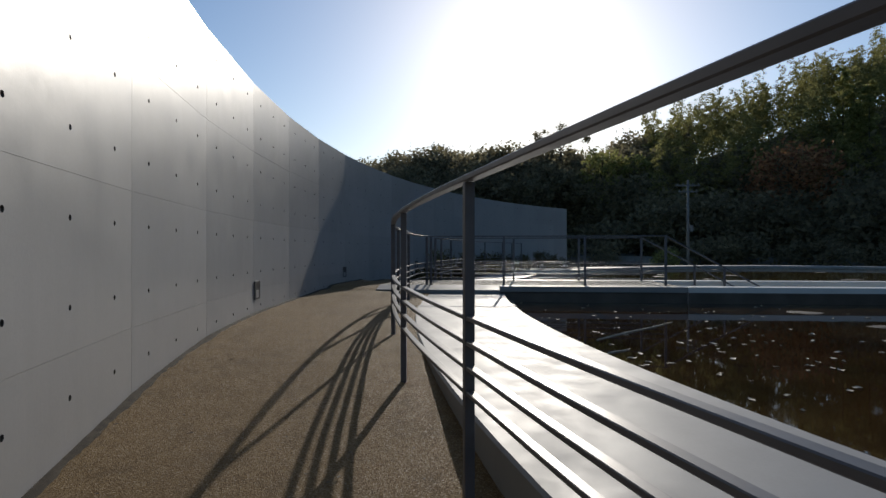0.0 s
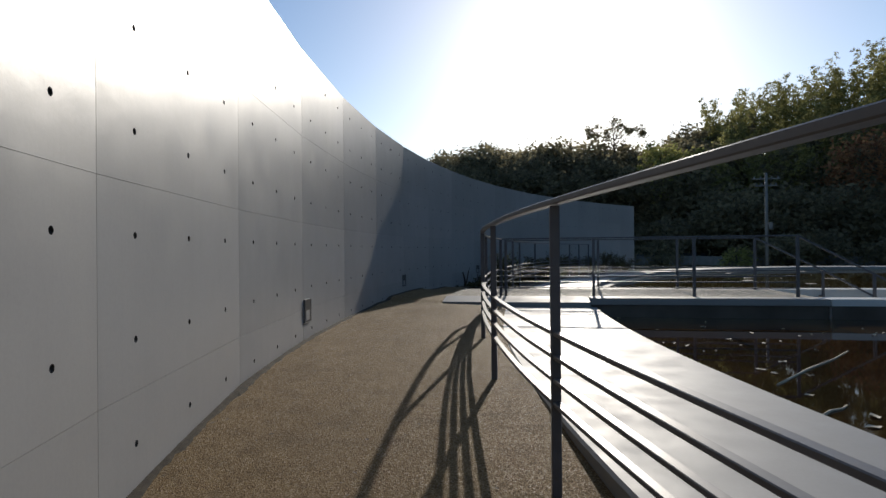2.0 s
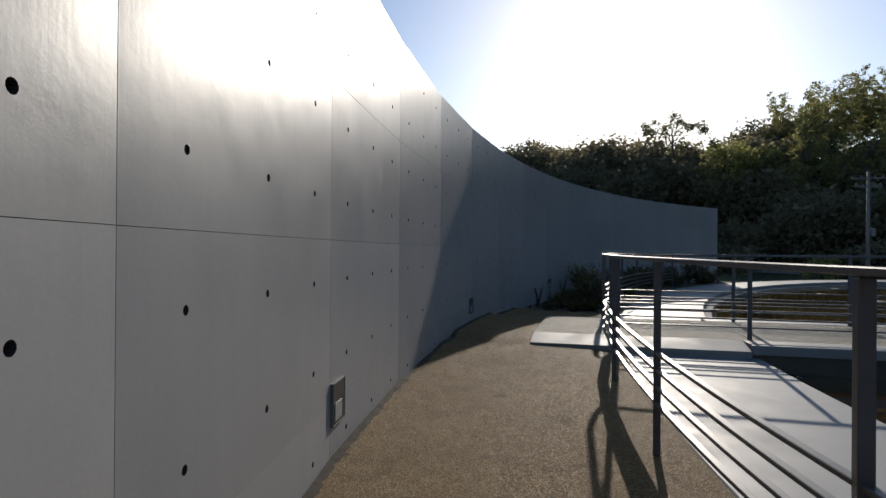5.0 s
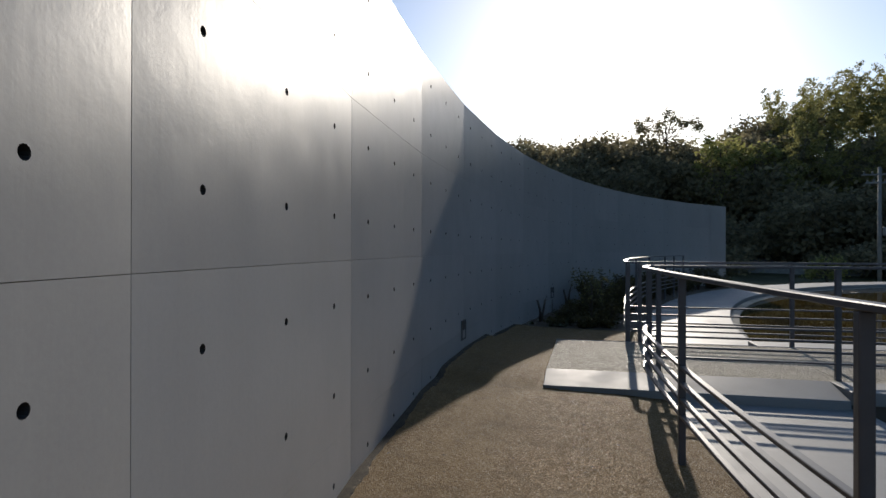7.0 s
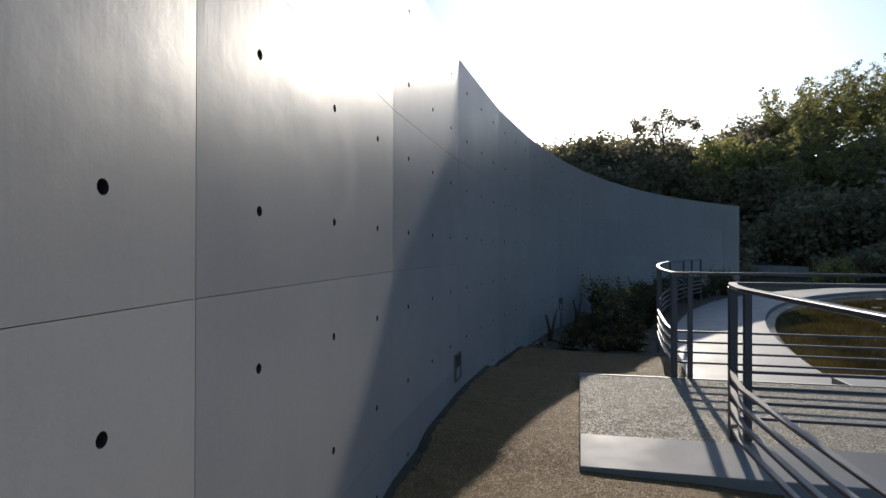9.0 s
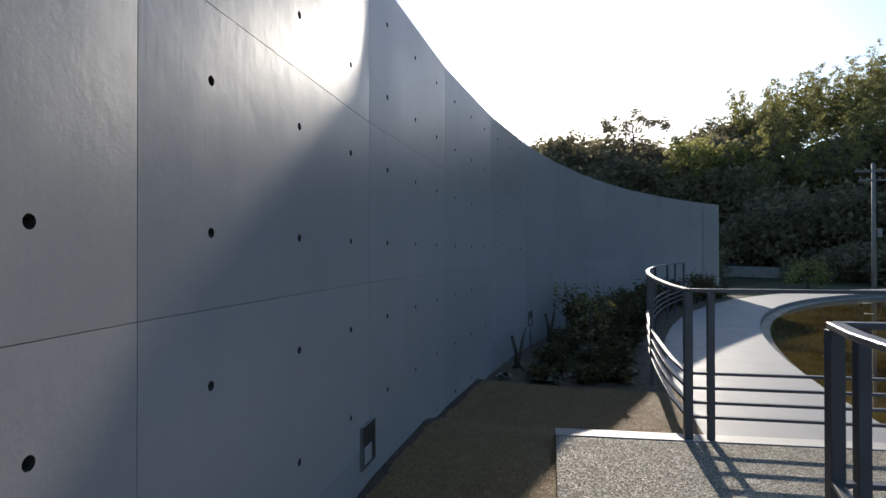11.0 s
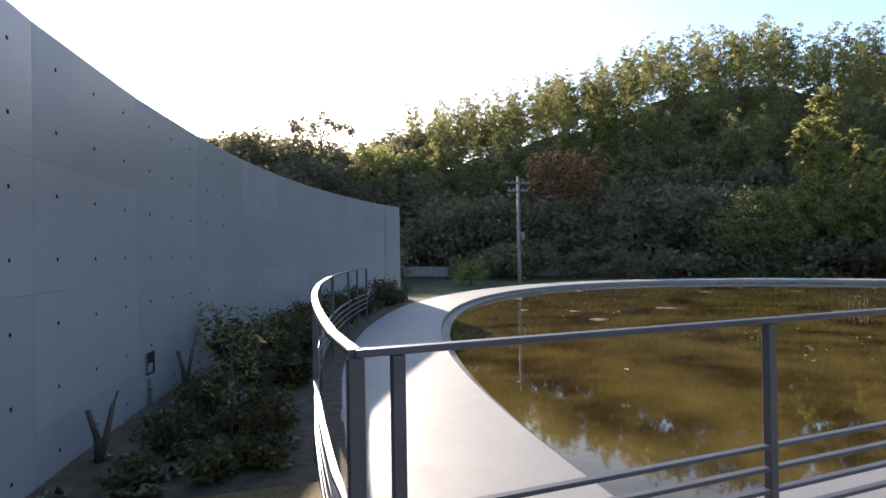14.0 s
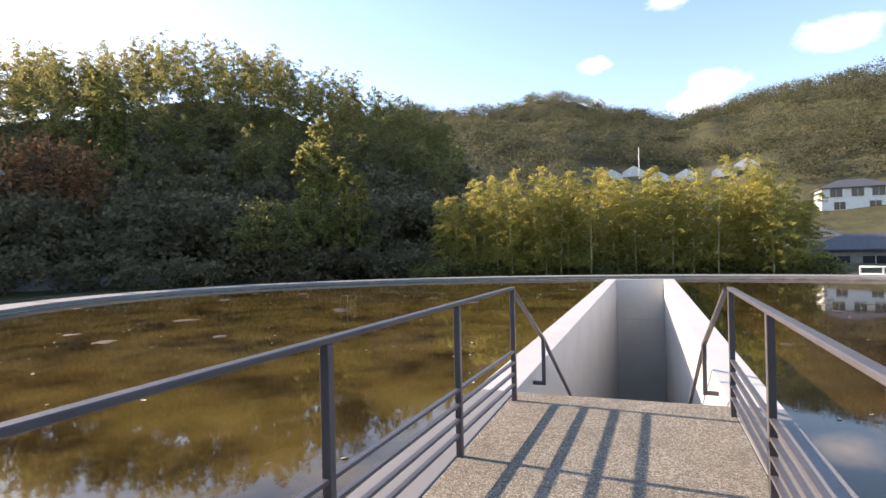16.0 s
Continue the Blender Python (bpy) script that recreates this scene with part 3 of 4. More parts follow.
def table(rows, a):
    for (a0, v0), (a1, v1) in zip(rows, rows[1:]):
        if a0 <= a <= a1:
            t = (a - a0) / (a1 - a0)
            t = t * t * (3 - 2 * t)
            return v0 + (v1 - v0) * t
    return rows[-1][1]


def smooth01(t):
    t = max(0.0, min(1.0, t))
    return t * t * (3 - 2 * t)


def polar(az, d):
    return EYE.x + d * math.sin(radians(az)), EYE.y + d * math.cos(radians(az))


CANOPY = [(-180, 6.0), (14, 6.0), (22, 9.0), (60, 9.5), (70, 7.0), (180, 5.0)]


def hill_z(x, y):
    dx, dy = x - EYE.x, y - EYE.y
    d = math.hypot(dx, dy)
    az = math.degrees(math.atan2(dx, dy))
    e = math.hypot((x - ELL_C.x) / (ELL_B - 0.6), (y - ELL_C.y) / (ELL_A - 0.6))
    if e < 1:
        return -6.5
    base = -0.45 - 0.35 * smooth01((e - 1.05) / 0.3)
    ridge = table(RIDGE_D, az)
    top = 1.45 + ridge * math.tan(radians(table(SKYLINE, az))) - table(CANOPY, az)
    foot = 46 if az < 75 else 60
    rise = smooth01((d - foot) / (ridge - foot)) if d > foot else 0
    z = base + max(0.0, top) * rise
    if d > ridge:
        z -= (d - ridge) * 0.10 * smooth01((d - ridge) / 40)
    far_d = 420
    if d > 90:
        z = max(z, base + (far_d * math.tan(radians(table(FAR, az)))) * smooth01((d - 75) / (far_d - 75)) * (1 if d < far_d else max(0.3, 1 - (d - far_d) / 900)))
        z += (noise.fractal((x * 0.012, y * 0.012, 3.1), 1.0, 2.0, 5) * 0.045 * (d - 90)) * (1 if d < 500 else 0.5)
    z += 0.12 * noise.noise((x * 0.2, y * 0.2, 1.0)) + (0.5 * noise.noise((x * 0.07, y * 0.07, 5.0)) if d > 50 else 0)
    return z


def ground():
    rs = [0.01] + [3 + 1.5 * i for i in range(60)] + [95 + 6 * i for i in range(20)] + [220 * 1.06 ** i for i in range(40)]
    azs = [-180 + 3 * i for i in range(54)] + [-18 + 0.75 * i for i in range(184)] + [120 + 3 * i for i in range(20)]
    verts, faces = [], []
    n = len(azs)
    for r in rs:
        for a in azs:
            x, y = polar(a, r)
            verts.append((x, y, hill_z(x, y)))
    for i in range(len(rs) - 1):
        for j in range(n):
            k = (j + 1) % n
            faces.append((i * n + j, i * n + k, (i + 1) * n + k, (i + 1) * n + j)[::-1])
    return mesh_from("ground", verts, faces, M_GROUND, smooth=True)


tagged(put("ground", ground()), "rough grassy ground rising into dark wooded hills", "ground", kind="structure")


# ---- foliage ----
def leaf_mesh(name, centres, normals_jitter, sizes, material, rng, droop=0.0, long=1.0):
    """Many small four-sided leaf sprays, one island each."""
    n = len(centres)
    c = np.asarray(centres, float)
    s = np.asarray(sizes, float)[:, None]
    a = rng.normal(size=(n, 3))
    a[:, 2] = a[:, 2] * normals_jitter - droop
    a /= np.linalg.norm(a, axis=1)[:, None] + 1e-9
    b = rng.normal(size=(n, 3))
    b -= (b * a).sum(1)[:, None] * a
    b /= np.linalg.norm(b, axis=1)[:, None] + 1e-9
    a = a * s * long
    b = b * s * 0.55
    k = np.cross(a, b) / (s * long) * 0.35
    v = np.stack([c - a, c + b + k, c + a, c - b + k], 1).reshape(-1, 3)
    me = bpy.data.meshes.new(name)
    me.vertices.add(4 * n)
    me.vertices.foreach_set("co", v.ravel())
    me.loops.add(4 * n)
    me.loops.foreach_set("vertex_index", np.arange(4 * n, dtype=np.int32))
    me.polygons.add(n)
    me.polygons.foreach_set("loop_start", np.arange(0, 4 * n, 4, dtype=np.int32))
    me.update(calc_edges=True)
    me.validate()
    me.materials.append(material)
    return me


def round_crown(rng, base, height, radius, clumps=13, per=24, low=0.3):
    """Centres of leaves in an uneven rounded crown."""
    out = []
    for _ in range(clumps):
        t = rng.uniform(low, 1.0)
        rr = radius * math.sqrt(max(0.05, 1 - ((t - 0.6) / 0.48) ** 2)) * rng.uniform(0.45, 1.0)
        a = rng.uniform(0, 2 * math.pi)
        c = np.array([base[0] + rr * math.cos(a), base[1] + rr * math.sin(a), base[2] + height * t])
        q = rng.normal(size=(per, 3)) * np.array([0.38, 0.38, 0.27]) * radius * 0.75
        out.append(c + q)
    return np.concatenate(out)


def plume_crown(rng, base, height, spread, branches=22, per=34, start=0.25):
    """Centres of leaves on drooping sprays round an arching bamboo culm."""
    lean = rng.uniform(0, 2 * math.pi)
    out = []
    for k in range(branches):
        t = start + (1 - start) * (k + rng.random()) / branches
        a = rng.uniform(0, 2 * math.pi)
        ln = spread * 1.25 * (1.12 - t) ** 0.6 * rng.uniform(0.5, 1.0)
        q = rng.random(int(per * min(1.15, 0.4 + 1.5 * (1.0 - t)))) ** 0.65
        b = spread * 0.75 * t ** 3
        o = np.array([base[0] + b * math.cos(lean), base[1] + b * math.sin(lean), base[2] + height * (t - 0.06 * t ** 4)])
        p = o + np.stack([np.cos(a) * ln * q, np.sin(a) * ln * q, 0.7 * ln * q - 1.0 * ln * q ** 2.2], 1)
        out.append(p + rng.normal(size=p.shape) * np.array([0.16, 0.16, 0.1]))
    return np.concatenate(out)


def forest(name, label, spots, kind, material, seed, size, **k):
    rng = np.random.default_rng(seed)
    pts, sizes = [], []
    for x, y, h, r in spots:
        z = hill_z(x, y)
        p = round_crown(rng, (x, y, z), h, r, **k) if kind == "round" else plume_crown(rng, (x, y, z), h, r, **k)
        pts.append(p)
        sizes.append(rng.uniform(0.6, 1.3, len(p)) * size)
    me = leaf_mesh(name, np.concatenate(pts), 0.7, np.concatenate(sizes), material, rng, 0.25 if kind != "round" else 0.0, 1.35 if kind != "round" else 1.0)
    tagged(put(name, me), label, "woods", kind="stuff")


def scatter(n, az0, az1, d0, d1, h, r, seed, test=None):
    rng = np.random.default_rng(seed)
    out = []
    while len(out) < n:
        az, d = rng.uniform(az0, az1), math.sqrt(rng.uniform(d0 * d0, d1 * d1))
        if test and not test(az, d):
            continue
        x, y = polar(az, d)
        out.append((x, y, rng.uniform(*h), rng.uniform(*r)))
    return out


forest("woods_evergreen", "dark evergreen woods on the sunless slope", scatter(330, -24, 20, 56, 84, (4.5, 7.0), (1.8, 3.0), 1), "round", M_DARKLEAF, 11, 0.27, per=34)
forest("woods_mixed", "mixed dark woods on the lower hillside", scatter(300, 14, 72, 50, 70, (3.5, 6.5), (1.6, 2.8), 2), "round", M_DARKLEAF, 12, 0.26, per=40)
forest("woods_bamboo", "tall feathery bamboo woods along the ridge", scatter(570, 17, 69, 56, 104, (7.5, 11.8), (1.5, 2.4), 3, lambda a, d: d > table(RIDGE_D, a) - 40), "plume", M_BAMBOO, 13, 0.125, per=38)
forest("undergrowth", "dark scrub at the foot of the hill", scatter(420, -24, 80, 44, 62, (1.2, 3.0), (0.9, 1.8), 4), "round", M_DARKLEAF, 14, 0.2, clumps=6, per=36, low=0.1)


# far woods
forest("woods_far", "distant wooded mountain slopes beyond the valley", scatter(2900, 56, 116, 105, 430, (3.5, 6.0), (3.0, 5.0), 5, lambda a, d: not (97 < a < 111 and d < 172) and not (81 < a < 98.5 and d < 212)), "round", M_FARLEAF, 15, 0.36, clumps=6, per=20, low=0.1)


# ---- single trees ----
def limb(points, r0, r1, seg=7):
    """A tapered, round limb through points."""
    pts = [Vector(p) for p in points]
    verts, faces = [], []
    for i, p in enumerate(pts):
        d = (pts[min(i + 1, len(pts) - 1)] - pts[max(i - 1, 0)]).normalized()
        a = d.orthogonal().normalized()
        b = d.cross(a)
        r = r0 + (r1 - r0) * i / (len(pts) - 1)
        verts += [p + (a * math.cos(2 * math.pi * q / seg) + b * math.sin(2 * math.pi * q / seg)) * r for q in range(seg)]
    for i in range(len(pts) - 1):
        faces += [(i * seg + q, i * seg + (q + 1) % seg, (i + 1) * seg + (q + 1) % seg, (i + 1) * seg + q) for q in range(seg)]
    faces += [tuple(range(seg))[::-1], tuple(range((len(pts) - 1) * seg, len(pts) * seg))]
    return verts, faces


def joined(pieces):
    verts, faces = [], []
    for v, f in pieces:
        k = len(verts)
        verts += v
        faces += [tuple(i + k for i in q) for q in f]
    return verts, faces


def broad_tree(name, label, x, y, height, radius, material, seed, clumps=26, per=70, size=0.22, tiers=False, low=0.3):
    """A tree with a tapered trunk, limbs, and a crown of many leaf sprays with gaps."""
    rng = np.random.default_rng(seed)
    z = hill_z(x, y)
    ob = thing(name, label, "tree", at=(x, y, z))
    pieces = [limb([(0, 0, -0.3), (0.1, 0, height * 0.35), (-0.1, 0.1, height * 0.7), (0, 0, height * 0.95)], height * 0.022 + 0.05, 0.03)]
    pts = []
    for i in range(clumps):
        t = low + (1 - low) * (i + rng.random()) / clumps
        a = i * 2.4 + rng.uniform(-0.5, 0.5)
        if tiers:
            t = round(t * 6) / 6 * 0.95 + 0.03
        rr = radius * (math.sqrt(max(0.08, 1 - ((t - 0.55) / 0.5) ** 2)) if not tiers else (1.15 - t) ** 0.7) * rng.uniform(0.55, 1.05)
        c = np.array([rr * math.cos(a), rr * math.sin(a), height * t])
        pieces.append(limb([(0, 0, height * t * 0.72), tuple(c * np.array([0.5, 0.5, 0.88])), tuple(c)], 0.05, 0.012, 5))
        sp = np.array([0.34, 0.34, 0.13 if tiers else 0.24]) * radius * 0.6
        pts.append(c + rng.normal(size=(per, 3)) * sp - np.array([0, 0, 0.1]))
    v, f = joined(pieces)
    put("trunk", mesh_from("trunk", v, f, M_BARK, smooth=True), ob)
    p = np.concatenate(pts)
    put("crown", leaf_mesh("crown", p, 0.7, rng.uniform(0.6, 1.3, len(p)) * size, material, rng, 0.3, 1.3), ob)
    return ob


def feathery_tree(label, x, y, stems, material, seed, size=0.12):
    """Arching culms with drooping feathery sprays. stems: offset x, offset y, height, spread."""
    rng = np.random.default_rng(seed)
    ob = thing("tree", label, "tree", at=(x, y, hill_z(x, y)))
    pts = []
    for dx, dy, h, spread in stems:
        put("trunk", mesh_from("trunk", *limb([(dx * 0.6, dy * 0.6, -0.4), (dx, dy, h * 0.5), (dx, dy, h * 0.92)], 0.1, 0.02, 6), M_BARK, smooth=True), ob)
        n = int(h * 4.2)
        for k in range(n):
            t = 0.3 + 0.7 * (k + rng.random()) / n
            a = rng.uniform(0, 6.28)
            ln = spread * (1.1 - t) ** 0.55 * rng.uniform(0.55, 1.05)
            q = rng.random(60) ** 0.6
            p = np.array([dx, dy, h * t]) + np.stack([np.cos(a) * ln * q, np.sin(a) * ln * q, 0.55 * ln * q - 0.85 * ln * q ** 2.2], 1)
            pts.append(p + rng.normal(size=p.shape) * np.array([0.12, 0.12, 0.07]))
    p = np.concatenate(pts)
    put("crown", leaf_mesh("crown", p, 0.5, rng.uniform(0.6, 1.3, len(p)) * size, material, rng, 0.35, 1.7), ob)
    return ob


def ridge_pine():
    """The lone flat-topped pine on the ridge, open enough to see sky through it."""
    rng = np.random.default_rng(31)
    x, y = polar(7.4, 66)
    z = hill_z(x, y) + 2.4
    ob = thing("pine_tree", "lone airy round-topped pine standing above the dark ridge", "tree", at=(x, y, z))
    pieces = [limb([(0, 0, -3.6), (0.2, 0, 3.2), (0.0, 0, 6.2)], 0.16, 0.05)]
    pts = []
    for i in range(24):
        a, r = i * 2.4, 0.5 + 2.6 * math.sqrt(rng.random())
        c = np.array([r * math.cos(a) * 1.2, r * math.sin(a), 5.3 + 2.5 * math.sqrt(max(0.0, 1 - (r / 3.4) ** 2)) * rng.uniform(0.35, 1.0)])
        pieces.append(limb([(0.05, 0, 3.6 + 0.09 * i), tuple(c * np.array([0.55, 0.55, 0.9])), tuple(c)], 0.045, 0.012, 5))
        pts.append(c + rng.normal(size=(80, 3)) * np.array([0.3, 0.3, 0.24]))
    v, f = joined(pieces)
    put("trunk", mesh_from("trunk", v, f, M_BARK, smooth=True), ob)
    p = np.concatenate(pts)
    put("crown", leaf_mesh("crown", p, 0.5, rng.uniform(0.6, 1.2, len(p)) * 0.16, M_DARKLEAF, rng, 0, 1.0), ob)


ridge_pine()
x, y = polar(32.3, 58)
broad_tree("maple_tree", "rounded reddish autumn tree at the edge of the woods", x, y, 9.0, 3.9, M_RED, 41, 34, 90, 0.2)
x, y = polar(35.2, 66)
feathery_tree("tall pale green feathery tree leaning out of the woods", x, y, [(0, 0, 13.8, 2.3), (1.4, 0.5, 12.0, 2.1)], M_TIER, 42)
x, y = polar(37.4, 64)
feathery_tree("pale green feathery tree beside the reddish one", x, y, [(0, 0, 12.4, 2.2), (-1.2, 0.4, 10.0, 2.0)], M_TIER, 47)
x, y = polar(55.5, 47)
feathery_tree("tall feathery tree with drooping tiers of light green leaves", x, y, [(-0.5, 0.6, 13.2, 2.3), (-2.2, 0.8, 11.0, 2.2), (0.9, -0.8, 10.2, 2.4), (2.6, -1.4, 8.8, 2.2)], M_TIER, 43)
x, y = polar(49.5, 45)
broad_tree("tree", "spreading low tree with layered leaves", x, y, 6.2, 3.4, M_MIDLEAF, 44, 32, 110, 0.13, True, 0.4)
x, y = polar(12.7, 60)
broad_tree("tree", "rounded light green tree on the lower slope", x, y, 9.5, 2.6, M_TIER, 45, 26, 90, 0.2)
x, y = polar(15.8, 60)
broad_tree("tree", "rounded light green tree on the lower slope", x, y, 8.0, 2.0, M_TIER, 46, 22, 80, 0.2)
x, y = polar(22.5, 37)
broad_tree("shrub", "small bushy shrub behind the pond", x, y, 1.7, 1.0, M_TIER, 48, 14, 60, 0.09)


# ---- bamboo grove behind the pond ----
def bamboo_mesh(seed, height):
    rng = np.random.default_rng(seed)
    lean = rng.uniform(0, 6.28)
    line = []
    for i in range(9):
        t = i / 8
        b = 0.9 * t ** 3
        line.append((b * math.cos(lean), b * math.sin(lean), height * (t - 0.1 * t ** 4)))
    culm = mesh_from("culm", *limb(line, 0.058, 0.008, 6), M_CULM, smooth=True)
    pts = []
    for k in range(52):
        t = 0.1 + 0.88 * ((k + rng.random()) / 52) ** 1.1
        a = rng.uniform(0, 6.28)
        ln = 1.85 * (1.1 - t) ** 0.5 * rng.uniform(0.5, 1.0)
        b = 0.9 * t ** 3
        o = np.array([b * math.cos(lean), b * math.sin(lean), height * (t - 0.1 * t ** 4)])
        n = int(24 + 38 * min(1.0, 1.5 * (1.04 - t)))
        q = rng.random(n) ** 0.7
        p = o + np.stack([np.cos(a) * ln * q, np.sin(a) * ln * q, 0.62 * ln * q - 0.6 * ln * q ** 2.4], 1)
        pts.append(p + rng.normal(size=p.shape) * np.array([0.07, 0.07, 0.05]))
    p = np.concatenate(pts)
    crown = leaf_mesh("crown", p, 0.5, rng.uniform(0.6, 1.3, len(p)) * 0.05, M_GOLD, rng, 0.35, 2.6)
    return culm, crown


GROVE = [bamboo_mesh(60 + i, 8.2) for i in range(7)]
grng = np.random.default_rng(77)
for i in range(92):
    az = 66.5 + 34.0 * (i + grng.random()) / 92
    d = grng.uniform(39.5, 46.0) + (2.5 if az < 70 else 0)
    x, y = polar(az, d)
    ob = thing("bamboo", "slender golden-green bamboo with feathery drooping leaves", "bamboo", "bamboo grove behind the pond", at=(x, y, hill_z(x, y)))
    k = grng.uniform(0.74, 1.12) * (0.82 if az > 98 or az < 68.5 else 1.0)
    ob.scale = (1.0, 1.0, k)
    ob.rotation_euler = (0, 0, grng.uniform(0, 6.28))
    culm, crown = GROVE[i % 7]
    put("culm", culm, ob)
    put("crown", crown, ob)


forest("undergrowth_grove", "low olive scrub at the foot of the bamboo grove", scatter(150, 64.5, 102, 39.6, 44.0, (0.6, 1.5), (0.6, 1.1), 8), "round", M_MIDLEAF, 18, 0.1, clumps=6, per=40, low=0.1)

# ---- utility pole ----
def utility_pole(az, d):
    x, y = polar(az, d)
    z = hill_z(x, y)
    h = 5.35 - z
    ob = thing("utility_pole", "grey concrete utility pole with crossarms and insulators", "utility pole", at=(x, y, z))
    put("pole", mesh_from("pole", *limb([(0, 0, -0.4), (0, 0, h / 2), (0, 0, h)], 0.1, 0.07, 10), M_POLE, smooth=True), ob)
    for dz, w in ((0.35, 0.75), (0.75, 0.6)):
        part("crossarm", box_bm(-w, -0.04, h - dz - 0.04, w, 0.04, h - dz + 0.04, 0.01), M_POLE, ob)
        for q in (-0.85, -0.4, 0.4, 0.85):
            part("insulator", box_bm(q * w - 0.03, -0.03, h - dz + 0.04, q * w + 0.03, 0.03, h - dz + 0.15, 0.01), M_POLE, ob)
    part("junction_box", box_bm(0.1, -0.1, 2.6, 0.3, 0.1, 3.0, 0.02), M_POLE, ob)
    return ob


utility_pole(27.6, 28.5)


# ---- houses, greenhouses and other distant things ----
def house(name, label, az, d, w, dep, h, roof_h, wall_m, roof_m, turn, windows, dz=0.0):
    x, y = polar(az, d)
    z = hill_z(x, y) + dz
    ob = thing(name, label, "house", "houses in the valley", at=(x, y, z))
    ob.rotation_euler = (0, 0, radians(-az + turn))
    part("wall", box_bm(-w / 2, -dep / 2, -3.0, w / 2, dep / 2, h, 0.02), wall_m, ob)
    e = 0.7
    a, b = w / 2 + e, dep / 2 + e
    r = max(0.5, w / 2 - dep / 2)
    verts = [(-a, -b, h), (a, -b, h), (a, b, h), (-a, b, h), (-r, 0, h + roof_h), (r, 0, h + roof_h), (-a, -b, h - 0.15), (a, -b, h - 0.15), (a, b, h - 0.15), (-a, b, h - 0.15)]
    faces = [(0, 1, 5, 4), (1, 2, 5), (2, 3, 4, 5), (3, 0, 4), (0, 6, 7, 1), (1, 7, 8, 2), (2, 8, 9, 3), (3, 9, 6, 0), (6, 9, 8, 7)]
    put("roof", mesh_from("roof", verts, faces, roof_m), ob)
    for cx, cz, ww, hh in windows:
        win = part("window", box_bm(cx - ww / 2, -dep / 2 - 0.05, cz - hh / 2, cx + ww / 2, -dep / 2 - 0.006, cz + hh / 2, 0.01), M_PANE, ob, "dark glazed window")
        part("window_frame", box_bm(cx - 0.03, -dep / 2 - 0.07, cz - hh / 2, cx + 0.03, -dep / 2 - 0.052, cz + hh / 2, 0.004), M_PALE, win)
        part("sill", box_bm(cx - ww / 2 - 0.1, -dep / 2 - 0.12, cz - hh / 2 - 0.1, cx + ww / 2 + 0.1, -dep / 2 - 0.055, cz - hh / 2 - 0.02, 0.01), M_PALE, win)
    return ob


house("house", "white two-storey house with a dark hipped roof on the slope", 103.6, 150, 12.5, 8, 4.5, 2.0, M_PALE, M_ROOF, 12, [(-3.6, 3.4, 2.2, 1.8), (0.2, 3.4, 2.2, 1.8), (3.8, 3.4, 2.2, 1.8), (-3.0, 0.6, 2.0, 1.6), (3.2, 0.6, 2.0, 1.6)], -1.0)
house("house", "low house with a grey tiled roof", 100.8, 104, 8.0, 6.5, 3.0, 1.6, M_PALE, M_ROOF, -8, [(-1.5, 1.4, 1.8, 1.6), (1.6, 1.4, 1.8, 1.6)], -1.5)
house("house", "dark-roofed house with shaded verandah", 104.3, 78, 11.0, 7, 3.0, 1.7, M_WOODWALL, M_ROOF, 6, [(-3, 1.3, 2.4, 1.9), (0.4, 1.3, 2.2, 1.9), (3.5, 1.3, 2.0, 1.9)], -1.2)


def greenhouse(az, d):
    x, y = polar(az, d)
    z = hill_z(x, y) - 2.3
    ob = thing("greenhouse", "white plastic-covered gable greenhouse on the hillside", "greenhouse", "greenhouses on the slope", at=(x, y, z))
    ob.rotation_euler = (0, 0, radians(-az))
    w, dep, h, r = 3.4, 14, 1.7, 2.0
    prof = [(-w, 0), (-w, h), (-w / 2, h + r * 0.55), (0, h + r), (w / 2, h + r * 0.55), (w, h), (w, 0)]
    verts = [(px, sy * dep / 2, pz) for sy in (-1, 1) for px, pz in prof]
    n = len(prof)
    faces = [(i, i + 1, n + i + 1, n + i) for i in range(n - 1)] + [tuple(range(n))[::-1], tuple(range(n, 2 * n))]
    put("cover", mesh_from("cover", verts, faces, M_PLASTIC), ob)
    for px in (-w, 0, w):
        part("rib", box_bm(px - 0.06, -dep / 2 - 0.08, 0, px + 0.06, -dep / 2 - 0.01, h + (r if px == 0 else 0), 0.01), M_PALE, ob)


for az in (84.2, 86.3, 88.6, 91.0, 94.2, 96.0):
    greenhouse(az, 192 + (az * 7.3) % 9)


def street_lamp(az, d):
    x, y = polar(az, d)
    ob = thing("street_lamp", "thin pale street lamp post on the far road", "street lamp", at=(x, y, hill_z(x, y)))
    put("pole", mesh_from("pole", *limb([(0, 0, -0.3), (0, 0, 5), (0, 0, 10)], 0.16, 0.1, 8), M_PALE, smooth=True), ob)
    part("lamp_head", box_bm(-0.9, -0.15, 9.9, 0.1, 0.15, 10.1, 0.04), M_PALE, ob)


street_lamp(86.8, 190)
street_lamp(107.2, 120)


def guard_rail():
    """A pale pipe fence along the lane beyond the pond."""
    ob = thing("guard_rail", "pale blue-grey pipe guard rail beside the lane", "guard rail")
    pts = [polar(a, 37.5) for a in (103.5, 105, 107, 109, 112)]
    for dz in (0.55, 0.95):
        v, f = limb([(x, y, hill_z(x, y) + dz) for x, y in pts], 0.05, 0.05, 8)
        put("pipe", mesh_from("pipe", v, f, M_PALE, smooth=True), ob)
    for x, y in pts:
        z = hill_z(x, y)
        part("post", box_bm(x - 0.04, y - 0.04, z - 0.2, x + 0.04, y + 0.04, z + 1.0, 0.008), M_PALE, ob)


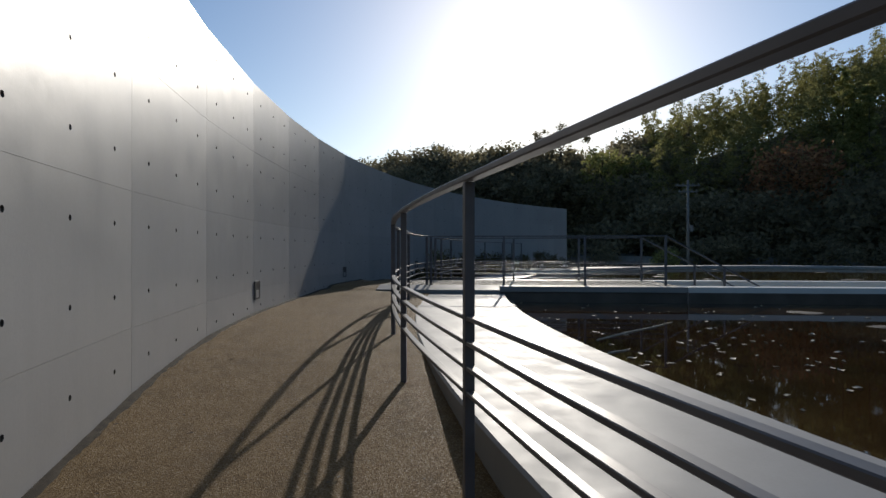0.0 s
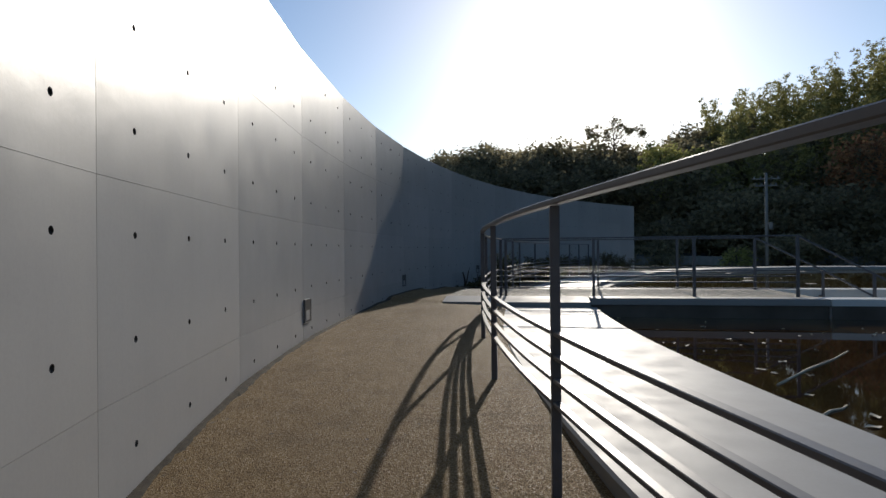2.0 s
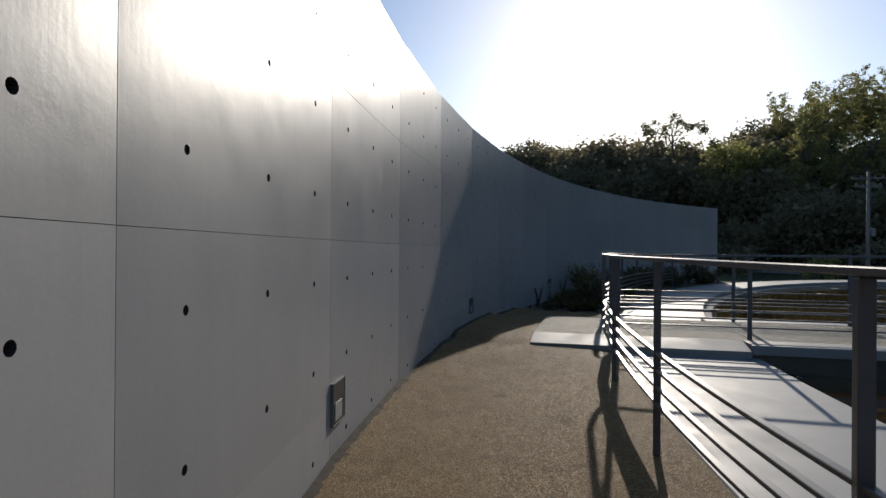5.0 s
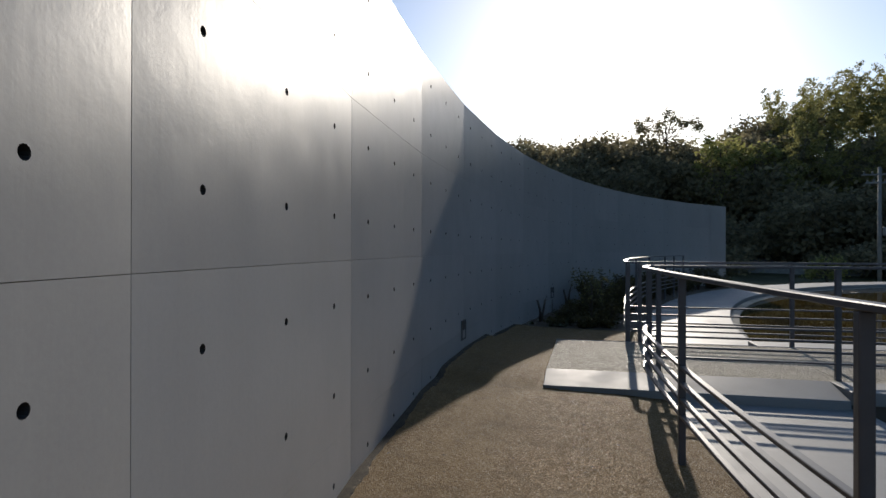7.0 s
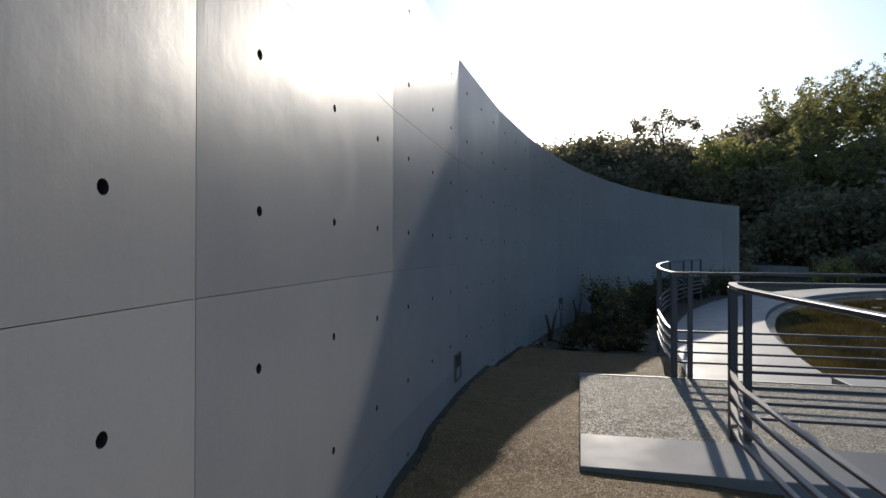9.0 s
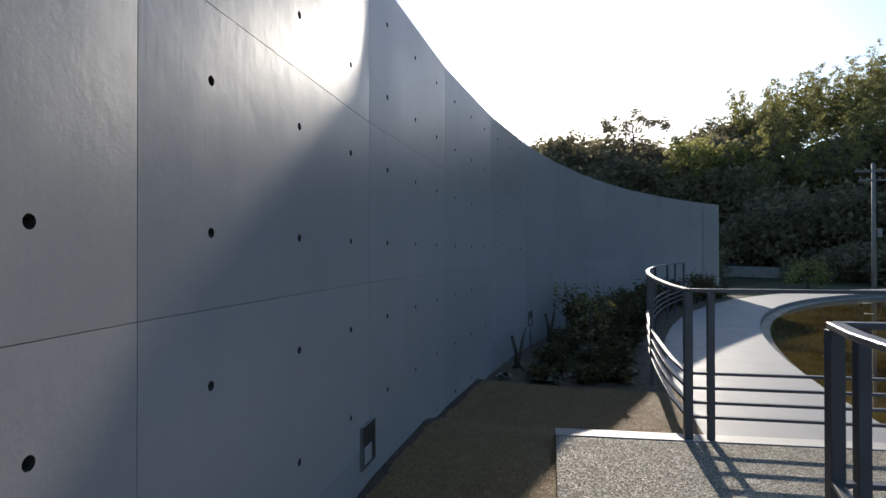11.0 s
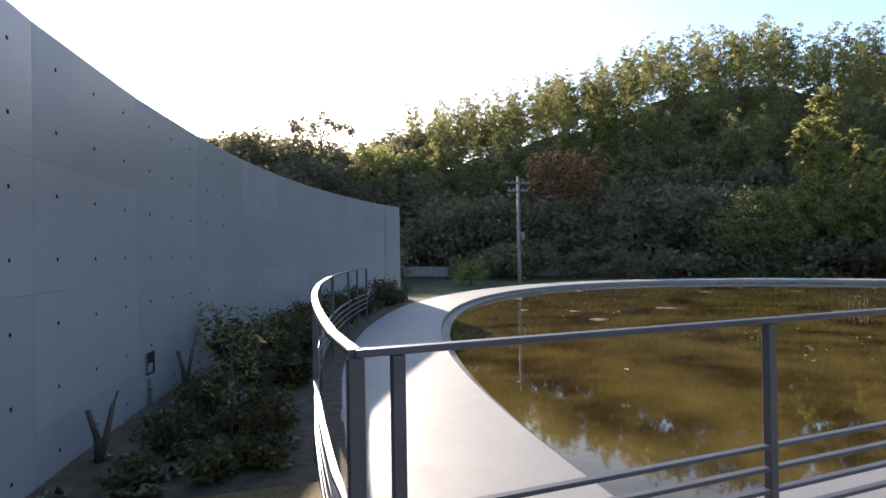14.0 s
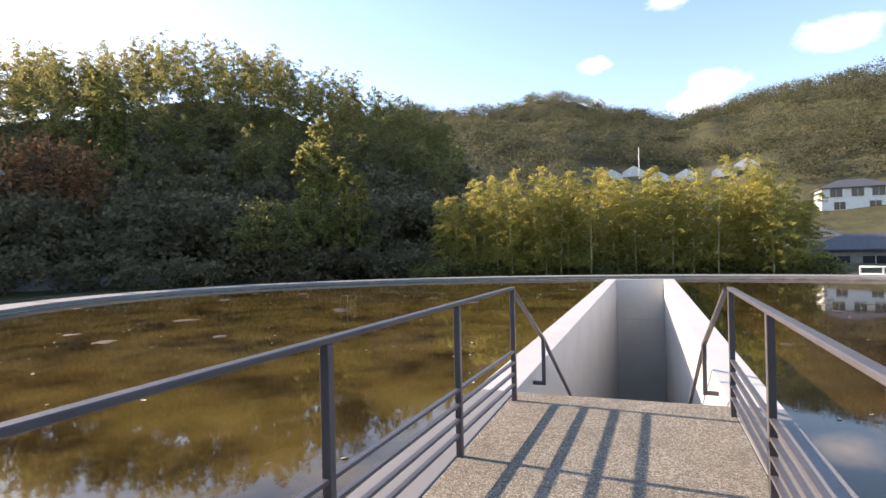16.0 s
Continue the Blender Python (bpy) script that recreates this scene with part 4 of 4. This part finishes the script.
guard_rail()


def lane():
    """A strip of road and a low retaining kerb at the foot of the hill."""
    rows = []
    for i in range(60):
        az = -6 + 40 * i / 59
        rows.append([(*polar(az, d), hill_z(*polar(az, d)) + 0.05) for d in (49.0, 50.2, 51.4, 52.6)])
    return strip_surface("road_lane", rows, M_ROAD)


tagged(put("road_lane", lane()), "narrow grey lane at the foot of the hill", "road", kind="structure")


def lane_wall():
    """A low pale concrete kerb wall along the lane."""
    pts = [(*polar(a, 48.6), hill_z(*polar(a, 48.6)) + 0.35) for a in range(6, 41, 2)]
    return mesh_from("lane_wall", *ring_sweep(pts, 0.2, 1.0, bevel=0.02), M_POLE)


tagged(put("trim_lane_wall", lane_wall()), "low weathered concrete kerb wall along the lane", "kerb", kind="structure")

# ---- planting bed ----
def bed():
    rows = []
    for i in range(60):
        y = 17.63 + i * (31.5 - 17.63) / 59
        s = math.asin((y - WALL_C.y) / WALL_R) * WALL_R
        p, q = on_wall(s, -0.05), on_oval(phi_at(y), -0.24)
        rows.append([(p.x + (q.x - p.x) * t, y, 0.0 + 0.035 * noise.noise((t * 6, y * 2.0, 2)) + 0.02 * noise.noise((t * 20, y * 9.0, 2))) for t in [j / 14 for j in range(15)]][::-1])
    return strip_surface("bed", rows, M_SOIL)


tagged(put("ground_bed", bed()), "dark soil of the planting bed beside the wall", "soil", kind="structure")


def shrub_mesh(seed, height, radius, leaves, size):
    rng = np.random.default_rng(seed)
    pieces, pts = [], []
    for i in range(9):
        a, r = rng.uniform(0, 6.28), radius * rng.uniform(0.3, 1.0)
        tip = (r * math.cos(a), r * math.sin(a), height * rng.uniform(0.6, 1.0))
        mid = (tip[0] * 0.4, tip[1] * 0.4, tip[2] * 0.55)
        pieces.append(limb([(0, 0, -0.05), mid, tip], 0.008, 0.003, 5))
        n = leaves // 9
        t = rng.uniform(0.25, 1.05, n)[:, None]
        p = np.where(t < 0.5, np.array(mid) * t * 2, np.array(mid) + (np.array(tip) - np.array(mid)) * (t * 2 - 1))
        pts.append(p + rng.normal(size=(n, 3)) * np.array([0.07, 0.07, 0.05]))
    stems = mesh_from("stem", *joined(pieces), M_BARK, smooth=True)
    p = np.concatenate(pts)
    p[:, 2] = np.maximum(p[:, 2], 0.03)
    return stems, leaf_mesh("leaves", p, 0.6, rng.uniform(0.6, 1.3, len(p)) * size, M_SHRUB, rng, 0.0, 1.25)


SHRUBS = [shrub_mesh(101, 0.62, 0.26, 330, 0.036), shrub_mesh(102, 0.5, 0.3, 380, 0.032), shrub_mesh(103, 0.78, 0.24, 300, 0.034), shrub_mesh(104, 0.3, 0.32, 260, 0.05)]
srng = np.random.default_rng(9)
count = 0
while count < 120:
    y = 17.9 + 12.4 * srng.random() ** 1.25
    s = math.asin((y - WALL_C.y) / WALL_R) * WALL_R
    p, q = on_wall(s, 0.2), on_oval(phi_at(y), 0.25)
    t = srng.random() ** 0.7
    if y < 19.6 and t < 0.3 - 0.16 * (y - 17.85):
        continue
    x = p.x + (q.x - p.x) * t
    low = y < 19.5 and srng.random() < 0.6
    kind = 3 if low else int(srng.integers(0, 4))
    stems, leaves = SHRUBS[kind]
    ob = thing("shrub", "low evergreen shrub with small glossy leaves in the bed" if kind != 3 else "low leafy ground cover plant with pale glossy leaves", "shrub", "shrubs in the planting bed", at=(x, y, 0.0))
    k = srng.uniform(0.5, 1.1) * (0.85 if t < 0.25 else 1.0) * (0.6 if y < 19.3 else 0.85 if y < 20.5 else 1.0)
    ob.scale = (k, k, k)
    ob.rotation_euler = (0, 0, srng.uniform(0, 6.28))
    put("stem", stems, ob)
    put("leaves", leaves, ob)
    count += 1


def broadleaf_mesh(seed, leaves):
    """A low rosette of arching, folded, pointed oval leaves."""
    rng = np.random.default_rng(seed)
    verts, faces = [], []
    for i in range(leaves):
        a, tilt, ln = rng.uniform(0, 6.28), rng.uniform(0.2, 0.9), rng.uniform(0.1, 0.19)
        base = len(verts)
        for k, (t, w) in enumerate(((0.0, 0.06), (0.3, 0.3), (0.6, 0.34), (0.85, 0.18), (1.0, 0.0))):
            r = 0.04 + ln * t * math.cos(tilt)
            z = 0.03 + ln * t * math.sin(tilt) - 0.35 * ln * t * t + 0.12 * rng.random() * (k == 0)
            for side in (-1, 0, 1):
                x, y = r, side * w * ln
                verts.append((x * math.cos(a) - y * math.sin(a), x * math.sin(a) + y * math.cos(a), z + 0.25 * abs(side) * w * ln))
        for k in range(4):
            for q in range(2):
                j = base + k * 3 + q
                faces.append((j, j + 3, j + 4, j + 1))
    return mesh_from("leaves", verts, faces, M_BROADLEAF, smooth=True)


BROAD = [broadleaf_mesh(301, 9), broadleaf_mesh(302, 12), broadleaf_mesh(303, 7)]
for i in range(70):
    y = 17.8 + 2.6 * srng.random() ** 1.5
    s = math.asin((y - WALL_C.y) / WALL_R) * WALL_R
    p, q = on_wall(s, 0.2), on_oval(phi_at(y), 0.2)
    t = 0.2 + 0.75 * srng.random() if i % 4 else srng.random()
    ob = thing("leafy_plant", "low plant with broad pale glossy pointed leaves", "plant", "broad-leaved plants in the bed", at=(p.x + (q.x - p.x) * t, y, 0.0))
    ob.rotation_euler = (0, 0, srng.uniform(0, 6.28))
    k = srng.uniform(0.4, 0.72)
    ob.scale = (k, k, k)
    put("leaves", BROAD[i % 3], ob)


def sapling(x, y, h, seed):
    rng = np.random.default_rng(seed)
    ob = thing("sapling", "slim sapling with sparse yellow-green sprays of leaves", "sapling", at=(x, y, 0.0))
    pieces = [limb([(0, 0, -0.05), (0.02, 0.01, h * 0.5), (0.0, 0.03, h)], 0.017, 0.006, 6)]
    pts = []
    for i in range(16):
        a, z = i * 2.4, h * (0.4 + 0.6 * i / 16)
        tip = (0.2 * math.cos(a), 0.2 * math.sin(a), z + 0.1)
        put("branch", mesh_from("branch", *limb([(0, 0, z - 0.08), tip], 0.005, 0.002, 4), M_BARK), ob)
        pts.append(np.array(tip) + rng.normal(size=(11, 3)) * 0.045)
    put("stem", mesh_from("stem", *joined(pieces), M_BARK, smooth=True), ob)
    p = np.concatenate(pts)
    put("leaves", leaf_mesh("leaves", p, 0.7, rng.uniform(0.6, 1.2, len(p)) * 0.024, M_TWIGLEAF, rng, 0, 1.5), ob)


sapling(-1.72, 18.75, 0.78, 5)
sapling(-1.5, 20.3, 0.82, 6)
sapling(-1.95, 21.6, 0.8, 7)


def stake(s, off, h):
    """A pair of thin pruned stems in a narrow V at the foot of the wall."""
    p = on_wall(s, off, 0.0)
    ob = thing("cut_stump", "thin dark pruned plant stump forked in a V by the wall", "plant stump", at=tuple(p))
    put("stem", mesh_from("stem", *limb([(0, 0.01, -0.05), (0.0, -0.03, h * 0.5), (-0.05, -0.05, h)], 0.026, 0.02), M_BARK, smooth=True), ob)
    put("stem", mesh_from("stem", *limb([(0, 0, -0.05), (0.05, 0.03, h * 0.5), (0.09, 0.05, h * 1.02)], 0.024, 0.018), M_BARK, smooth=True), ob)
    put("twig", mesh_from("twig", *limb([(0.09, 0.05, h), (0.12, 0.07, h * 1.25)], 0.008, 0.006), M_BARK, smooth=True), ob)


stake(4.45, 0.2, 0.4)
stake(6.6, 0.16, 0.46)


# ---- recessed lights in the wall ----
def wall_light(s, z, w=0.2, h=0.25):
    ob = thing("wall_light", "small recessed square light fitting low in the concrete wall", "wall light", "lights in the wall")
    p = on_wall(s, 0.0, z)
    ob.matrix_basis = pose(p.x, p.y, p.z, 0, 0, 90 - math.degrees(s / WALL_R))
    # flat dark plate stands in for the shade inside the recess
    part("shade_plate", box_bm(-w / 2, -0.006, -h / 2, w / 2, 0.03, h / 2, 0.001), M_RECESS, ob)
    # pale patch paints the recess's lit inner side
    part("reflector", box_bm(-w / 2 + 0.02, -0.011, -h / 2 + 0.02, w / 2 - 0.07, -0.0065, h / 2 - 0.11, 0.001), M_WALL, ob)
    for a, b, c, d in ((-w / 2, h / 2, w / 2, h / 2 + 0.006), (-w / 2, -h / 2 - 0.006, w / 2, -h / 2), (-w / 2 - 0.006, -h / 2 - 0.006, -w / 2, h / 2 + 0.006), (w / 2, -h / 2 - 0.006, w / 2 + 0.006, h / 2 + 0.006)):
        part("frame", box_bm(a, -0.008, b, c, 0.03, d, 0.001), M_POLE, ob)


wall_light(-4.89, 0.35, 0.22, 0.23)
wall_light(0.36, 0.385, 0.2, 0.22)
wall_light(6.1, 0.42, 0.2, 0.22)


def conduit(s, top):
    """A short steel pipe down the wall from the light into the bed."""
    p = on_wall(s, 0.022, 0.0)
    ob = thing("conduit", "short grey steel conduit pipe below the wall light", "pipe", at=tuple(p))
    put("pipe", mesh_from("pipe", *limb([(0, 0, -0.05), (0, 0, top * 0.5), (0, 0, top)], 0.017, 0.017, 8), M_POLE, smooth=True), ob)
    part("clip", box_bm(-0.02, -0.026, top * 0.55, 0.02, 0.026, top * 0.55 + 0.025, 0.003), M_STEEL, ob)


conduit(6.04, 0.28)


def path_litter():
    """Specks of dry leaf and twig strewn over the walkway and bed."""
    rng = np.random.default_rng(51)
    verts, faces = [], []
    for i in range(900):
        y = rng.uniform(1.0, 17.6) if i < 420 else rng.uniform(17.65, 21.0)
        s = math.asin((y - WALL_C.y) / WALL_R) * WALL_R
        p, q = on_wall(s, 0.05), on_oval(phi_at(y), 0.1)
        t = rng.random() ** (2.2 if i % 3 else 1.0)
        x = p.x + (q.x - p.x) * t
        if abs(y - 14.7) < 1.5 and x > -2.3:
            continue
        z = (path_z(y) + 0.022 * math.exp(-(t / 0.12) ** 2) - 0.04 * t + ramp(x, y) if y < 17.6 else 0.03) + 0.012
        a, r = rng.uniform(0, 6.28), rng.uniform(0.006, 0.018)
        k = len(verts)
        for lx, ly, lz in ((-1.3, 0, 0), (0, 0.5, 0.3), (1.2, 0, 0.1), (0.1, -0.5, 0.2)):
            verts.append((x + r * (lx * math.cos(a) - ly * math.sin(a)), y + r * (lx * math.sin(a) + ly * math.cos(a)), z + r * lz))
        faces.append((k, k + 3, k + 2, k + 1))
    return mesh_from("leaf_litter", verts, faces, M_LITTER)


tagged(put("leaf_litter", path_litter()), "scattered specks of dry leaf litter on the walkway", "leaf litter", kind="stuff")

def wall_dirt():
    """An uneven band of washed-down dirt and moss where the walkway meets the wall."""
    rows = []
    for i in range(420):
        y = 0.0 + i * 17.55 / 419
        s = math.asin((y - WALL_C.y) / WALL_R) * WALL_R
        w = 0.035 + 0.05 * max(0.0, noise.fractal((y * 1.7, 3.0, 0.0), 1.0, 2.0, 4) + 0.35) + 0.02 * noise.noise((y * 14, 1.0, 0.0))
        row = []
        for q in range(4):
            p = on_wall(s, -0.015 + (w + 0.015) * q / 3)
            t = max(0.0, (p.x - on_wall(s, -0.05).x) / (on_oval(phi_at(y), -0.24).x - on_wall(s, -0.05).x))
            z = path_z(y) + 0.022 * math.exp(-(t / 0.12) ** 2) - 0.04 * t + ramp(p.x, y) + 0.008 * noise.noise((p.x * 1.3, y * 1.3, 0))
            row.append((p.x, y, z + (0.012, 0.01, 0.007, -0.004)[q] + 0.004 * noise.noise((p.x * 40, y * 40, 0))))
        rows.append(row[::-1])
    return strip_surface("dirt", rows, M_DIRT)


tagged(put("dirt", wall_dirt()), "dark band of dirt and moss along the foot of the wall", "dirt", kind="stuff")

# ---- on the water ----
def floating_leaves():
    rng = np.random.default_rng(21)
    pts = []
    while len(pts) < 520:
        ph, k = rng.uniform(0, 6.28), math.sqrt(rng.random())
        x, y = ELL_C.x - (ELL_B - 1.5) * k * math.cos(ph), ELL_C.y + (ELL_A - 1.5) * k * math.sin(ph)
        if noise.noise((x * 0.35, y * 0.35, 9)) < -0.08:
            continue
        u = BRIDGE.inverted() @ Vector((x, y, 0))
        if abs(u.y) < 1.4:
            continue
        pts.append((x, y, WATER_Z + 0.006))
    for _ in range(150):
        x, y = 3.4 + 1.5 * rng.normal(), 8.0 + 2.2 * rng.normal()
        if math.hypot((x - ELL_C.x) / (ELL_B - 2.0), (y - ELL_C.y) / (ELL_A - 2.0)) < 1 and y < 12.5:
            pts.append((x, y, WATER_Z + 0.006))
    verts, faces = [], []
    for x, y, z in pts:
        a, s = rng.uniform(0, 6.28), rng.uniform(0.02, 0.055)
        k = len(verts)
        for q, (lx, ly) in enumerate(((-1, 0), (-0.3, 0.5), (0.6, 0.4), (1.1, 0), (0.5, -0.45), (-0.4, -0.5))):
            verts.append((x + s * (lx * math.cos(a) - ly * math.sin(a)), y + s * (lx * math.sin(a) + ly * math.cos(a)), z + 0.012 * (q % 2) * rng.random()))
        faces.append(tuple(range(k, k + 6))[::-1])
    return mesh_from("floating_leaves", verts, faces, M_DEADLEAF)


tagged(put("floating_leaves", floating_leaves()), "pale dry leaves floating on the brown water", "leaves", kind="stuff")


def mounds():
    """Low mats of withered water plants just breaking the surface."""
    rng = np.random.default_rng(23)
    verts, faces = [], []
    made = 0
    while made < 46:
        ph, k = rng.uniform(0, 6.28), math.sqrt(rng.uniform(0.02, 0.92))
        x, y = ELL_C.x - (ELL_B - 1.9) * k * math.cos(ph), ELL_C.y + (ELL_A - 1.9) * k * math.sin(ph)
        u = BRIDGE.inverted() @ Vector((x, y, 0))
        if abs(u.y) < 1.9:
            continue
        r = rng.uniform(0.1, 0.26)
        base, seg = len(verts), 14
        verts.append((x, y, WATER_Z + 0.004))
        for ring, zz in ((0.6, 0.009), (1.0, -0.004)):
            for q in range(seg):
                a = 2 * math.pi * q / seg
                rr = r * ring * (1 + 0.7 * noise.noise((math.cos(a) * 1.5 + x, math.sin(a) * 1.5 + y, 4)))
                verts.append((x + rr * math.cos(a) * 1.25, y + rr * math.sin(a), WATER_Z + zz + 0.012 * noise.noise((x * 7 + q, y, ring * 5))))
        for q in range(seg):
            n = (q + 1) % seg
            faces += [(base, base + 1 + q, base + 1 + n), (base + 1 + q, base + 1 + seg + q, base + 1 + seg + n, base + 1 + n)]
        made += 1
    return mesh_from("water_plants", verts, faces, M_MAT, smooth=True)


tagged(put("water_plants", mounds()), "withered brown water-plant mats just breaking the surface", "water plants", kind="stuff")


def twig(x, y, length, turn):
    ob = thing("fallen_branch", "pale bare branch lying in the water", "branch", at=(x, y, WATER_Z))
    ob.rotation_euler = (0, 0, radians(turn))
    v, f = limb([(-length / 2, 0, 0.002), (-0.1 * length, 0.015, 0.005), (0.2 * length, -0.01, 0.005), (length / 2, 0.01, 0.003)], 0.011, 0.006, 6)
    put("stem", mesh_from("stem", v, f, M_DEADLEAF, smooth=True), ob)


twig(2.25, 9.8, 2.2, 53)
twig(1.7, 8.2, 0.42, 46)


def reeds(x, y):
    ob = thing("reeds", "few thin dry reed stems standing in the water", "reeds", at=(x, y, WATER_Z))
    rng = np.random.default_rng(4)
    for i in range(7):
        dx, dy, h = rng.uniform(-0.6, 0.6), rng.uniform(-0.3, 0.3), rng.uniform(0.2, 0.55)
        v, f = limb([(dx, dy, -0.1), (dx + 0.03, dy, h * 0.6), (dx + rng.uniform(-0.1, 0.1), dy, h)], 0.008, 0.004, 5)
        put("stem", mesh_from("stem", v, f, M_REED), ob)


reeds(12.8, 23.5)

# ---- wall panels ----
PANEL_MESH = panel_mesh("panel")
for i in range(19):
    s = S0 + (i - 7 + 0.5) * PANEL
    for j in range(-2, 2):
        p = on_wall(s, 0.0, JOINT_Z + (j + 0.5) * ROW)
        put("panel", PANEL_MESH, wall, "", pose(p.x, p.y, p.z, 0, 0, 90 - math.degrees(s / WALL_R)))
tail = strip_surface("end_piece", [[on_wall(S0 + 12 * PANEL + 0.002 + 1.168 * i / 3, 0.0, z) for z in (WALL_TOP, -1.2)] for i in range(4)], M_WALL)
put("end_piece", tail, wall)
cap = strip_surface("end_cap", [[on_wall(S_END, o, z) for z in (WALL_TOP, -1.2)] for o in (0.0, -0.1, -0.32)], M_WALL)
put("end_cap", cap, wall)
